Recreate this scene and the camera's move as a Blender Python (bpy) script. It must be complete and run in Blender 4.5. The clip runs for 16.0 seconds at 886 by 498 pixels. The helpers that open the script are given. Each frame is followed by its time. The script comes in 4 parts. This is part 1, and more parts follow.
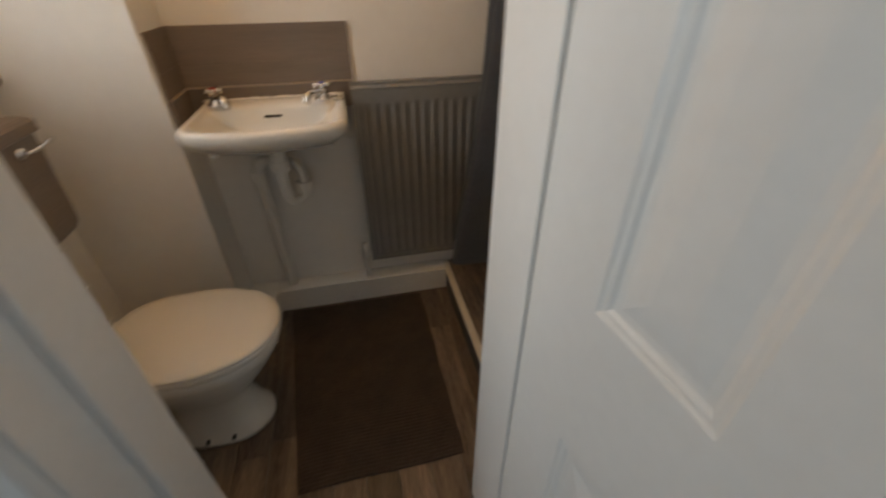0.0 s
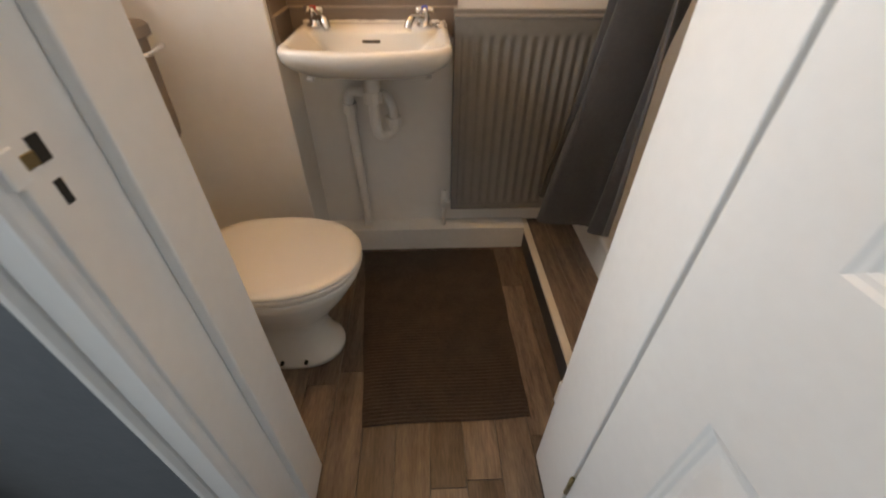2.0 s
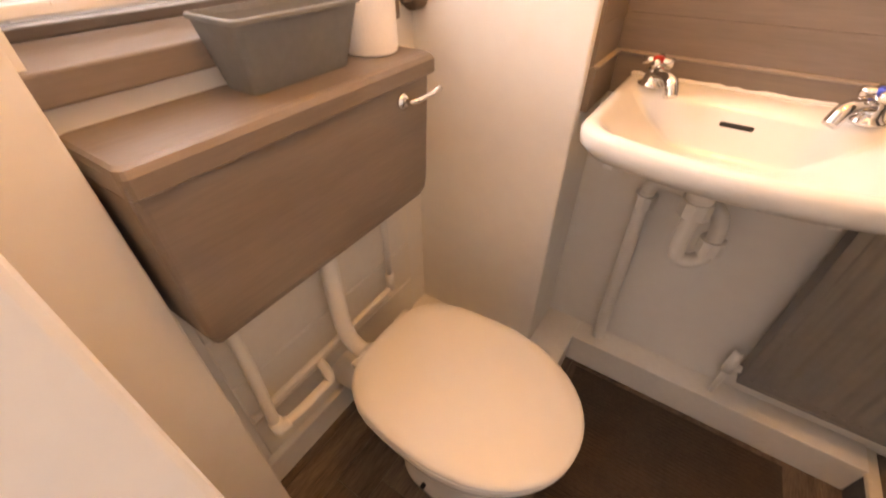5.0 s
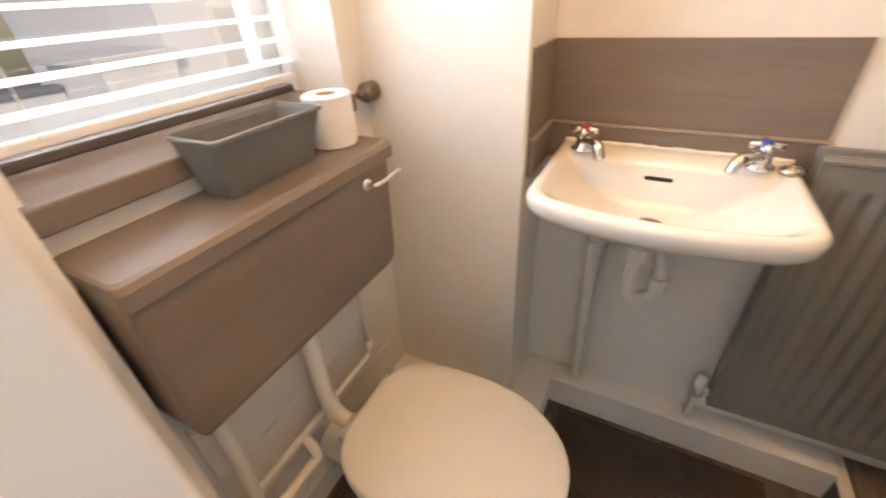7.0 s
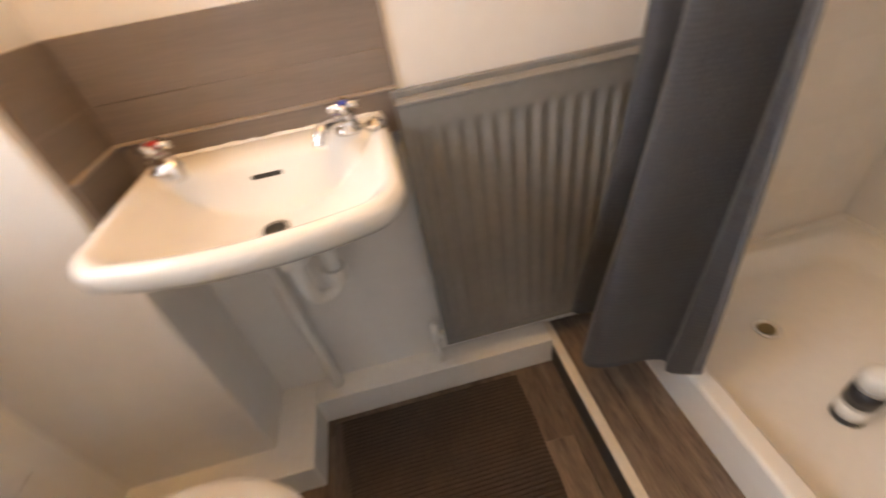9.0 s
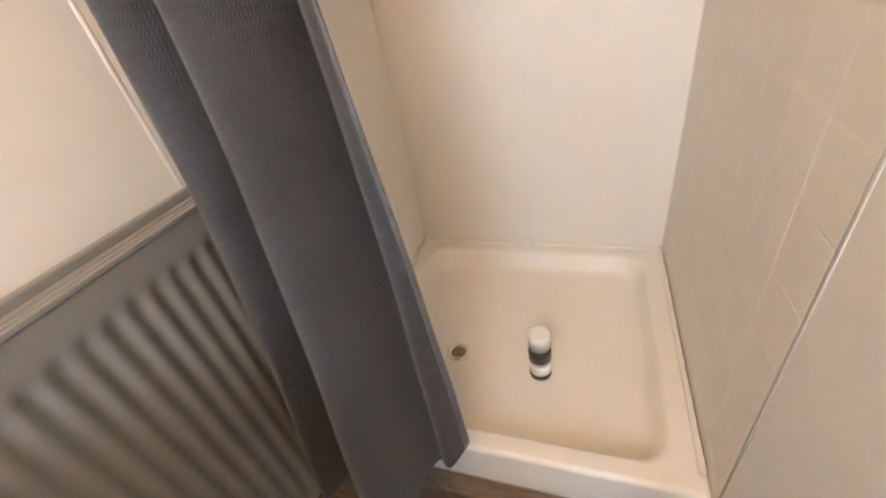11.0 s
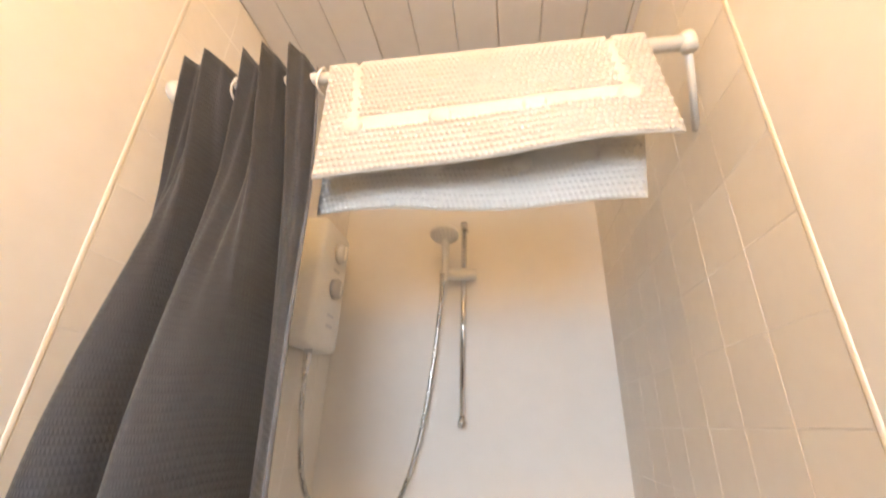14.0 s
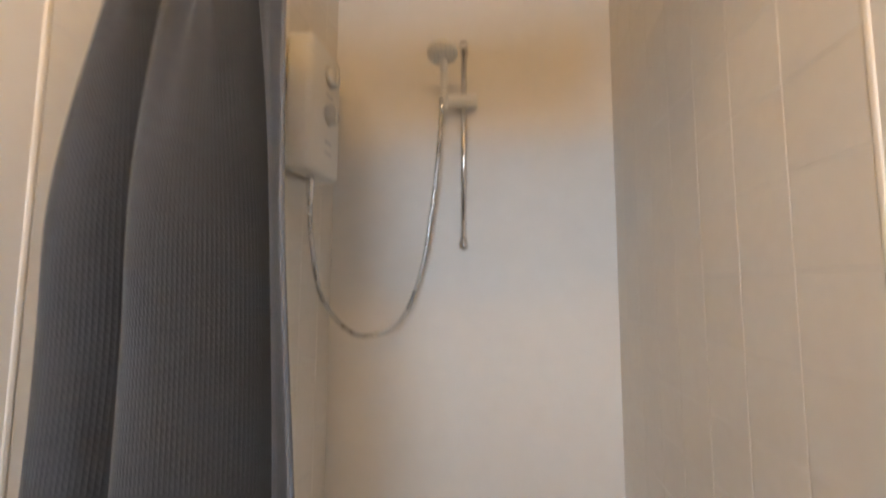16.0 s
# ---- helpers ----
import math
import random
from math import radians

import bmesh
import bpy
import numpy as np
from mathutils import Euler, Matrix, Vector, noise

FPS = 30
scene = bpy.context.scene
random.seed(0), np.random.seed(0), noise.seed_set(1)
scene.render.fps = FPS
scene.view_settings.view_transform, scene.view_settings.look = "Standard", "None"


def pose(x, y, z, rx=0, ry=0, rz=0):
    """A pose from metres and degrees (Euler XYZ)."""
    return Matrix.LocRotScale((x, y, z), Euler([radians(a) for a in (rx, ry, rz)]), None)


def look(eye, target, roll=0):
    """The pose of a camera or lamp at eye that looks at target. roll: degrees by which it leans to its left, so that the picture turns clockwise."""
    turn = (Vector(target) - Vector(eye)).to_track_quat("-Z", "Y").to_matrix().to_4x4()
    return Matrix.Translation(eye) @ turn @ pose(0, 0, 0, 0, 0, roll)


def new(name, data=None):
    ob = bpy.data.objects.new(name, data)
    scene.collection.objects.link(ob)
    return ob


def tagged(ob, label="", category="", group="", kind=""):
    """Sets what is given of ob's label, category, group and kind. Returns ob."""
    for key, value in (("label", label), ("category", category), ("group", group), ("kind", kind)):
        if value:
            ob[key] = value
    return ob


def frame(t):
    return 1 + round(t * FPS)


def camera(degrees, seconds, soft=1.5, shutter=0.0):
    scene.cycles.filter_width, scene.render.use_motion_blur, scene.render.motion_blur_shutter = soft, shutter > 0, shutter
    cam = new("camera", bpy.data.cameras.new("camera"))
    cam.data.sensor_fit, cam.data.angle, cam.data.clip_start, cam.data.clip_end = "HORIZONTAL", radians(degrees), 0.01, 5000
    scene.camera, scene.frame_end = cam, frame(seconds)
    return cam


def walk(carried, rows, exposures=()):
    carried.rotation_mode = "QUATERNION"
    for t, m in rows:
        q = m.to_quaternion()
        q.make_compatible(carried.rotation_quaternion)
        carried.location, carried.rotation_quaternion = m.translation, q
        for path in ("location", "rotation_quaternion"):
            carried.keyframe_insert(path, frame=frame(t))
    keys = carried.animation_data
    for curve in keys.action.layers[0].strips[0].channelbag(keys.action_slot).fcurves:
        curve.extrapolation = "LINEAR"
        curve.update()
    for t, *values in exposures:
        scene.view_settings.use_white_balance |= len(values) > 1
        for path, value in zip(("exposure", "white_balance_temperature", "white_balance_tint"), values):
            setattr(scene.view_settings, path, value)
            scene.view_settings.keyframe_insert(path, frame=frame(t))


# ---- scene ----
cam = camera(95.4, 16.0, soft=1.9, shutter=0.5)
PATH = [
    (0, (0.465, 0.273, 1.260), (0.818, 1.881, 0.124), -0.5),
    (0.5, (0.375, 0.246, 1.246), (0.481, 1.840, 0.043), -0.8),
    (1, (0.347, 0.272, 1.219), (0.411, 1.885, 0.038), -2.3),
    (1.5, (0.375, 0.283, 1.214), (0.466, 1.893, 0.032), -0.4),
    (2, (0.371, 0.326, 1.180), (0.447, 1.858, -0.103), 0.6),
    (2.5, (0.347, 0.517, 1.170), (0.456, 1.866, -0.303), 0.8),
    (3, (0.340, 0.648, 1.154), (0.410, 1.955, -0.359), 1.6),
    (3.5, (0.322, 0.753, 1.134), (0.060, 1.991, -0.415), 0.3),
    (4, (0.229, 0.791, 1.129), (-0.165, 1.976, -0.433), 2.7),
    (4.2, (0.225, 0.810, 1.134), (-0.303, 1.966, -0.411), 1.5),
    (4.5, (0.191, 0.814, 1.150), (-0.508, 1.991, -0.308), 0.1),
    (4.7, (0.166, 0.815, 1.158), (-0.639, 2.032, -0.209), -0.2),
    (6.8, (0.136, 0.782, 1.237), (-0.727, 2.220, 0.147), -2.7),
    (7, (0.180, 0.793, 1.236), (-0.631, 2.262, 0.149), -3.4),
    (7.5, (0.206, 0.807, 1.228), (-0.402, 2.365, 0.134), -4.1),
    (8, (0.249, 0.834, 1.226), (-0.086, 2.443, 0.086), -5.1),
    (8.5, (0.326, 0.892, 1.206), (0.205, 2.527, 0.063), -7.7),
    (9, (0.437, 0.982, 1.181), (0.587, 2.538, -0.061), -10.5),
    (9.3, (0.476, 1.055, 1.142), (1.070, 2.509, -0.125), -10.0),
    (9.5, (0.527, 1.098, 1.120), (1.289, 2.384, -0.217), -11.0),
    (9.7, (0.545, 1.120, 1.131), (1.450, 2.257, -0.241), -12.9),
    (11.8, (0.603, 1.214, 1.209), (2.415, 1.566, 0.438), -3.9),
    (12, (0.630, 1.226, 1.257), (2.507, 1.553, 0.648), -0.2),
    (12.5, (0.615, 1.244, 1.331), (2.569, 1.526, 1.013), 0.9),
    (13, (0.596, 1.246, 1.456), (2.575, 1.531, 1.458), 1.9),
    (13.5, (0.589, 1.243, 1.463), (2.520, 1.538, 1.894), 1.9),
    (14, (0.575, 1.242, 1.495), (2.386, 1.543, 2.289), 1.9),
    (14.5, (0.563, 1.249, 1.507), (2.328, 1.562, 2.395), 1.7),
    (15, (0.566, 1.247, 1.506), (2.348, 1.576, 2.352), 1.8),
    (15.5, (0.576, 1.252, 1.484), (2.459, 1.587, 2.070), 0.9),
    (16, (0.610, 1.247, 1.374), (2.577, 1.561, 1.551), 0.3),
]
EXPOSURES = [
    (0.0, -1.3, 8100, 14), (0.5, -0.8, 7800, 13), (2.0, -0.55, 8100, 17), (2.5, -0.45, 8500, 20), (3.0, -0.12, 9700, 28), (3.5, 0.12, 10700, 35), (4.5, 0.2, 10400, 35),
    (7.0, 0.08, 7600, 18), (8.0, 0.06, 7700, 18), (9.0, 0.06, 7600, 19), (9.5, 0.42, 7400, 18), (12.0, 0.38, 7100, 15), (13.0, 0.42, 7100, 15),
    (14.0, 0.24, 6800, 14), (14.5, 0.08, 6700, 13), (15.0, -0.02, 6700, 13), (15.5, -0.26, 6700, 14), (16.0, -0.34, 6500, 12),
]
walk(cam, [(t, look(eye, target, roll)) for t, eye, target, roll in PATH], EXPOSURES)

# ---- light ----
world = bpy.data.worlds.new("world")
scene.world = world
world.use_nodes = True
_nt = world.node_tree
_sky = _nt.nodes.new("ShaderNodeTexSky")
_sky.sky_type = "NISHITA"
_sky.sun_disc = False
_sky.sun_elevation, _sky.sun_rotation = radians(35), radians(60)
_nt.links.new(_sky.outputs[0], _nt.nodes["Background"].inputs[0])
_nt.nodes["Background"].inputs[1].default_value = 0.15

sun = new("sun", bpy.data.lights.new("sun", "SUN"))
sun.data.energy, sun.data.angle, sun.data.color = 3.0, radians(12), (1, 0.95, 0.88)
sun.matrix_world = look((3, -6, 6), (-5, 1, 0))


def area(name, eye, target, sx, sy, watts, color):
    a = new(name, bpy.data.lights.new(name, "AREA"))
    a.data.shape, a.data.size, a.data.size_y, a.data.energy, a.data.color = "RECTANGLE", sx, sy, watts, color
    a.matrix_world = look(eye, target)
    return a


area("window_light", (-0.76, 1.258, 1.62), (0.5, 1.2, 1.1), 0.56, 0.55, 23.0, (0.70, 0.85, 1.0))
# Added fill lamps, out of view, that light the door leaf and frame.
area("hall_side_fill", (-1.16, 0.0, 1.28), (0.68, 0.30, 0.8), 0.6, 1.3, 20.0, (0.62, 0.81, 1.0))
area("hall_end_fill", (0.15, -1.74, 1.5), (0.35, 0.6, 0.9), 0.9, 1.1, 4.0, (0.66, 0.83, 1.0))
bulb = new("bulb_light", bpy.data.lights.new("bulb_light", "POINT"))
bulb.data.energy, bulb.data.color, bulb.data.shadow_soft_size = 17.0, (1.0, 0.59, 0.20), 0.05
bulb.location = (0.28, 1.23, 2.24)


# ---- materials ----
def material(name, a, b=None, rough=0.5, metal=0.0, scale=8.0, stretch=(1, 1, 1), bump=0.0, bump_scale=60.0,
             fine=0.5, spread=0.0, coat=0.0, rough_var=0.1):
    """A painted, woven, wooden or ceramic surface: two tints mixed by noise at two sizes, with fine relief."""
    m = bpy.data.materials.new(name)
    m.use_nodes = True
    n, l = m.node_tree.nodes, m.node_tree.links
    p = n["Principled BSDF"]
    co, mp = n.new("ShaderNodeTexCoord"), n.new("ShaderNodeMapping")
    mp.inputs["Scale"].default_value = stretch
    l.new(co.outputs["Object"], mp.inputs[0])
    big, small = n.new("ShaderNodeTexNoise"), n.new("ShaderNodeTexNoise")
    big.inputs["Scale"].default_value, small.inputs["Scale"].default_value = scale, scale * 9
    big.inputs["Detail"].default_value, small.inputs["Detail"].default_value = 5, 6
    for t in (big, small):
        l.new(mp.outputs[0], t.inputs["Vector"])
    mix = n.new("ShaderNodeMix")
    mix.inputs[0].default_value = fine
    l.new(big.outputs[0], mix.inputs[2])
    l.new(small.outputs[0], mix.inputs[3])
    ramp = n.new("ShaderNodeValToRGB")
    ramp.color_ramp.elements[0].position, ramp.color_ramp.elements[1].position = 0.33, 0.67
    ramp.color_ramp.elements[0].color = (*a, 1)
    ramp.color_ramp.elements[1].color = (*(b or a), 1)
    l.new(mix.outputs[0], ramp.inputs[0])
    last = ramp.outputs[0]
    if spread:
        info, hsv, ma = n.new("ShaderNodeObjectInfo"), n.new("ShaderNodeHueSaturation"), n.new("ShaderNodeMapRange")
        ma.inputs[3].default_value, ma.inputs[4].default_value = 1 - spread, 1 + spread
        l.new(info.outputs["Random"], ma.inputs[0])
        l.new(ma.outputs[0], hsv.inputs["Value"])
        l.new(last, hsv.inputs["Color"])
        last = hsv.outputs[0]
        off = n.new("ShaderNodeVectorMath")
        off.operation = "ADD"
        scl = n.new("ShaderNodeMath")
        scl.operation = "MULTIPLY"
        scl.inputs[1].default_value = 37.0
        l.new(info.outputs["Random"], scl.inputs[0])
        l.new(mp.outputs[0], off.inputs[0])
        l.new(scl.outputs[0], off.inputs[1])
        for t in (big, small):
            l.new(off.outputs[0], t.inputs["Vector"])
    l.new(last, p.inputs["Base Color"])
    rr = n.new("ShaderNodeMapRange")
    rr.inputs[3].default_value, rr.inputs[4].default_value = max(rough - rough_var, 0.02), min(rough + rough_var, 1)
    l.new(big.outputs[0], rr.inputs[0])
    l.new(rr.outputs[0], p.inputs["Roughness"])
    p.inputs["Metallic"].default_value = metal
    p.inputs["Coat Weight"].default_value = coat
    if bump:
        bn, bu = n.new("ShaderNodeTexNoise"), n.new("ShaderNodeBump")
        bn.inputs["Scale"].default_value, bn.inputs["Detail"].default_value = bump_scale, 4
        l.new(mp.outputs[0], bn.inputs["Vector"])
        l.new(bn.outputs[0], bu.inputs["Height"])
        bu.inputs["Strength"].default_value, bu.inputs["Distance"].default_value = bump, 0.004
        l.new(bu.outputs[0], p.inputs["Normal"])
    return m


M_WALL = material("wall_paint", (0.78, 0.755, 0.72), (0.82, 0.80, 0.765), 0.55, scale=2.5, bump=0.10, bump_scale=70)
M_MATT = material("matt_trim_paint", (0.80, 0.775, 0.73), (0.84, 0.815, 0.77), 0.8, scale=6, bump=0.1, bump_scale=50)
M_CEIL = material("board_paint", (0.72, 0.68, 0.63), (0.76, 0.72, 0.67), 0.45, scale=3, bump=0.15, bump_scale=60)
M_GLOSS = material("gloss_paint", (0.80, 0.80, 0.79), (0.84, 0.84, 0.83), 0.32, scale=5, bump=0.12, bump_scale=45)
M_BOXING = material("boxing_paint", (0.74, 0.72, 0.68), (0.80, 0.78, 0.74), 0.38, scale=6, bump=0.2, bump_scale=40)
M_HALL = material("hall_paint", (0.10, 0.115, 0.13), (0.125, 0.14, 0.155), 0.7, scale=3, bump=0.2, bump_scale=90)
M_HALLW = material("hall_bounce_paint", (0.60, 0.61, 0.62), (0.65, 0.66, 0.67), 0.7, scale=3, bump=0.2, bump_scale=90)
M_VINYL = material("wood_vinyl", (0.050, 0.034, 0.025), (0.225, 0.170, 0.130), 0.42, scale=7, stretch=(4.5, 0.45, 1), fine=0.42, spread=0.36, bump=0.15, bump_scale=40)
M_RISER = material("dark_vinyl", (0.035, 0.034, 0.035), (0.055, 0.052, 0.05), 0.5, scale=9, bump=0.15)
M_TRIM = material("cream_trim", (0.66, 0.60, 0.50), (0.74, 0.68, 0.58), 0.4, scale=12, bump=0.15)
M_CLAD = material("taupe_cladding", (0.176, 0.140, 0.116), (0.226, 0.182, 0.152), 0.42, scale=4, stretch=(0.5, 0.5, 6), fine=0.4, bump=0.12, bump_scale=30)
M_CLADX = material("taupe_board", (0.176, 0.140, 0.116), (0.226, 0.182, 0.152), 0.42, scale=4, stretch=(5, 0.5, 5), fine=0.4, bump=0.1, bump_scale=30)
M_BEAD = material("bead_strip", (0.30, 0.245, 0.20), (0.36, 0.30, 0.25), 0.4, scale=10)
M_CERAM = material("white_ceramic", (0.74, 0.73, 0.70), (0.78, 0.77, 0.74), 0.14, scale=3, coat=0.4, rough_var=0.04)
M_SEAT = material("seat_plastic", (0.75, 0.73, 0.69), (0.765, 0.745, 0.705), 0.28, scale=4, spread=0.0, rough_var=0.0, bump=0.02, bump_scale=30)
M_PLAST = material("white_plastic", (0.78, 0.77, 0.74), (0.82, 0.81, 0.78), 0.35, scale=8)
M_PIPE = material("painted_pipe", (0.76, 0.74, 0.70), (0.80, 0.78, 0.74), 0.4, scale=10, bump=0.15)
M_CHROME = material("chrome", (0.75, 0.75, 0.76), (0.82, 0.82, 0.83), 0.10, 1.0, scale=12, rough_var=0.05)
M_HOSE = material("hose_steel", (0.50, 0.49, 0.47), (0.60, 0.59, 0.57), 0.28, 1.0, scale=20)
M_DARK = material("dark_hole", (0.012, 0.011, 0.01), (0.02, 0.018, 0.015), 0.6, scale=20)
M_BRASS = material("worn_brass", (0.24, 0.18, 0.09), (0.34, 0.27, 0.15), 0.4, 0.8, scale=40)
M_RAD = material("grey_radiator_paint", (0.205, 0.202, 0.200), (0.235, 0.231, 0.228), 0.42, 0.0, scale=6, rough_var=0.06)
M_MAT = material("bath_rug_pile", (0.042, 0.029, 0.021), (0.078, 0.055, 0.042), 0.95, scale=14, bump=0.8, bump_scale=220)
M_TROUGH = material("grey_plastic", (0.15, 0.155, 0.155), (0.18, 0.185, 0.185), 0.5, scale=8, bump=0.05)
M_PAPER = material("tissue_paper", (0.82, 0.81, 0.80), (0.86, 0.85, 0.84), 0.95, scale=30, bump=0.4, bump_scale=120)
M_CARD = material("cardboard", (0.32, 0.24, 0.17), (0.38, 0.29, 0.20), 0.9, scale=20)
M_WOODK = material("dark_wood", (0.12, 0.085, 0.06), (0.20, 0.15, 0.11), 0.5, scale=20)
M_TILE = material("painted_tile", (0.78, 0.74, 0.68), (0.82, 0.785, 0.725), 0.42, scale=5, spread=0.02, bump=0.05, bump_scale=20)
M_PANEL = material("shower_panel", (0.79, 0.76, 0.72), (0.83, 0.80, 0.76), 0.52, scale=2, bump=0.04, bump_scale=12)
M_TRAY = material("acrylic_tray", (0.80, 0.78, 0.74), (0.84, 0.82, 0.78), 0.38, scale=4, coat=0.0, rough_var=0.06)
M_RUBBER = material("white_rubber", (0.62, 0.60, 0.56), (0.68, 0.66, 0.62), 0.55, scale=9)
M_BLACK = material("black_label", (0.02, 0.02, 0.022), (0.035, 0.035, 0.04), 0.35, scale=20)
M_SILVER = material("silver_can", (0.55, 0.56, 0.57), (0.65, 0.66, 0.67), 0.3, 0.9, scale=20)
M_RED = material("red_cap", (0.45, 0.02, 0.015), (0.5, 0.03, 0.02), 0.35, scale=20)
M_BLUE = material("blue_cap", (0.02, 0.05, 0.35), (0.03, 0.06, 0.4), 0.35, scale=20)
M_GREYP = material("pale_grey_plastic", (0.60, 0.60, 0.61), (0.65, 0.65, 0.66), 0.4, scale=10)
M_BLIND = material("blind_slat", (0.80, 0.81, 0.82), (0.84, 0.85, 0.86), 0.45, scale=6)
M_HOUSE = material("render_wall", (0.68, 0.70, 0.73), (0.76, 0.78, 0.80), 0.9, scale=1.5, bump=0.3)
M_SLATE = material("slate", (0.16, 0.18, 0.21), (0.24, 0.26, 0.29), 0.7, scale=3)
M_YARD = material("yard_ground", (0.16, 0.16, 0.15), (0.22, 0.22, 0.2), 0.95, scale=2, bump=0.3)


def curtain_material():
    """Grey waffle-weave polyester: a square relief of small ribs."""
    m = material("waffle_fabric", (0.078, 0.084, 0.098), (0.104, 0.111, 0.128), 0.7, scale=10)
    n, l = m.node_tree.nodes, m.node_tree.links
    p = n["Principled BSDF"]
    uv = n.new("ShaderNodeUVMap")
    sep = n.new("ShaderNodeSeparateXYZ")
    l.new(uv.outputs[0], sep.inputs[0])
    waves = []
    for k in (0, 1):
        mu, si = n.new("ShaderNodeMath"), n.new("ShaderNodeMath")
        mu.operation, si.operation = "MULTIPLY", "SINE"
        mu.inputs[1].default_value = 2 * math.pi / 0.0090
        l.new(sep.outputs[k], mu.inputs[0])
        l.new(mu.outputs[0], si.inputs[0])
        waves.append(si)
    mx = n.new("ShaderNodeMath")
    mx.operation = "MAXIMUM"
    l.new(waves[0].outputs[0], mx.inputs[0])
    l.new(waves[1].outputs[0], mx.inputs[1])
    bu = n.new("ShaderNodeBump")
    bu.inputs["Strength"].default_value, bu.inputs["Distance"].default_value = 0.32, 0.0015
    l.new(mx.outputs[0], bu.inputs["Height"])
    l.new(bu.outputs[0], p.inputs["Normal"])
    p.inputs["Sheen Weight"].default_value = 0.3
    return m


M_CURT = curtain_material()
M_GLASS = bpy.data.materials.new("window_glass")
M_GLASS.use_nodes = True
_p = M_GLASS.node_tree.nodes["Principled BSDF"]
_p.inputs["Transmission Weight"].default_value, _p.inputs["Roughness"].default_value, _p.inputs["IOR"].default_value = 1.0, 0.0, 1.45


# ---- building tools ----
def part(name, bm, mat, parent=None, label="", smooth=False, m=None):
    me = bpy.data.meshes.new(name)
    bm.normal_update()
    bm.to_mesh(me)
    bm.free()
    if smooth:
        for f in me.polygons:
            f.use_smooth = True
    me.materials.append(mat)
    ob = new(name, me)
    if m is not None:
        ob.matrix_basis = m
    if parent is not None:
        ob.parent = parent
    if label:
        tagged(ob, label)
    return ob


def thing(name, at, label, category, group="", kind=""):
    e = new(name)
    e.empty_display_size = 0.05
    e.location = at
    return tagged(e, label, category, group, kind)


def settle(ob):
    """Parts are built in the world's place: keep them there under their moved thing."""
    bpy.context.view_layer.update()
    inv = Matrix.Translation(ob.location).inverted()
    for c in ob.children:
        c.matrix_parent_inverse = inv
    return ob


def box(bm, lo, hi, bevel=0.0, seg=2):
    c = [(lo[k] + hi[k]) / 2 for k in range(3)]
    s = [abs(hi[k] - lo[k]) for k in range(3)]
    r = bmesh.ops.create_cube(bm, size=1, matrix=Matrix.Translation(c) @ Matrix.Diagonal((*s, 1)))
    if bevel:
        es = list({e for v in r["verts"] for e in v.link_edges})
        bmesh.ops.bevel(bm, geom=es, offset=bevel, segments=seg, affect="EDGES", profile=0.5)
    return bm


def B(lo, hi, bevel=0.0, seg=2):
    return box(bmesh.new(), lo, hi, bevel, seg)


def tube(bm, pts, r, n=12, cap=True):
    """A round bar along points; r is one radius or one for each point."""
    pts = [Vector(p) for p in pts]
    rs = r if isinstance(r, (list, tuple)) else [r] * len(pts)
    rings, side = [], None
    for k, p in enumerate(pts):
        d = (pts[min(k + 1, len(pts) - 1)] - pts[max(k - 1, 0)]).normalized()
        if side is None:
            side = d.cross(Vector((0, 0, 1)) if abs(d.z) < 0.9 else Vector((1, 0, 0))).normalized()
        side = (side - d * side.dot(d)).normalized()
        up = d.cross(side)
        rings.append([bm.verts.new(p + rs[k] * (math.cos(a) * side + math.sin(a) * up)) for a in [2 * math.pi * j / n for j in range(n)]])
    for a, b in zip(rings, rings[1:]):
        for j in range(n):
            bm.faces.new((a[j], a[(j + 1) % n], b[(j + 1) % n], b[j]))
    if cap:
        bm.faces.new(rings[0][::-1])
        bm.faces.new(rings[-1])
    bmesh.ops.recalc_face_normals(bm, faces=bm.faces)
    return bm


def T(pts, r, n=12):
    return tube(bmesh.new(), pts, r, n)


def curve_pts(pts, steps=8):
    """A smooth line through points (Catmull-Rom)."""
    P = [Vector(p) for p in pts]
    P = [2 * P[0] - P[1]] + P + [2 * P[-1] - P[-2]]
    out = []
    for k in range(1, len(P) - 2):
        for j in range(steps):
            t = j / steps
            a, b, c, d = P[k - 1], P[k], P[k + 1], P[k + 2]
            out.append(0.5 * (2 * b + (c - a) * t + (2 * a - 5 * b + 4 * c - d) * t * t + (3 * b - a - 3 * c + d) * t ** 3))
    return out + [P[-2]]


def loft(bm, rings, cap0=True, cap1=True, closed=True):
    vs = [[bm.verts.new(p) for p in ring] for ring in rings]
    n = len(vs[0])
    for a, b in zip(vs, vs[1:]):
        for j in range(n if closed else n - 1):
            bm.faces.new((a[j], a[(j + 1) % n], b[(j + 1) % n], b[j]))
    if cap0:
        bm.faces.new(vs[0][::-1])
    if cap1:
        bm.faces.new(vs[-1])
    bmesh.ops.recalc_face_normals(bm, faces=bm.faces)
    return bm


def lathe(bm, profile, centre, axis="z", n=24):
    """Turns (radius, height) pairs about an axis through centre."""
    rings = []
    for r, h in profile:
        ring = []
        for j in range(n):
            a = 2 * math.pi * j / n
            u, v = max(r, 1e-4) * math.cos(a), max(r, 1e-4) * math.sin(a)
            q = {"z": (u, v, h), "y": (u, h, v), "x": (h, u, v)}[axis]
            ring.append(Vector(centre) + Vector(q))
        rings.append(ring)
    return loft(bm, rings)


def L(profile, centre, axis="z", n=24):
    return lathe(bmesh.new(), profile, centre, axis, n)


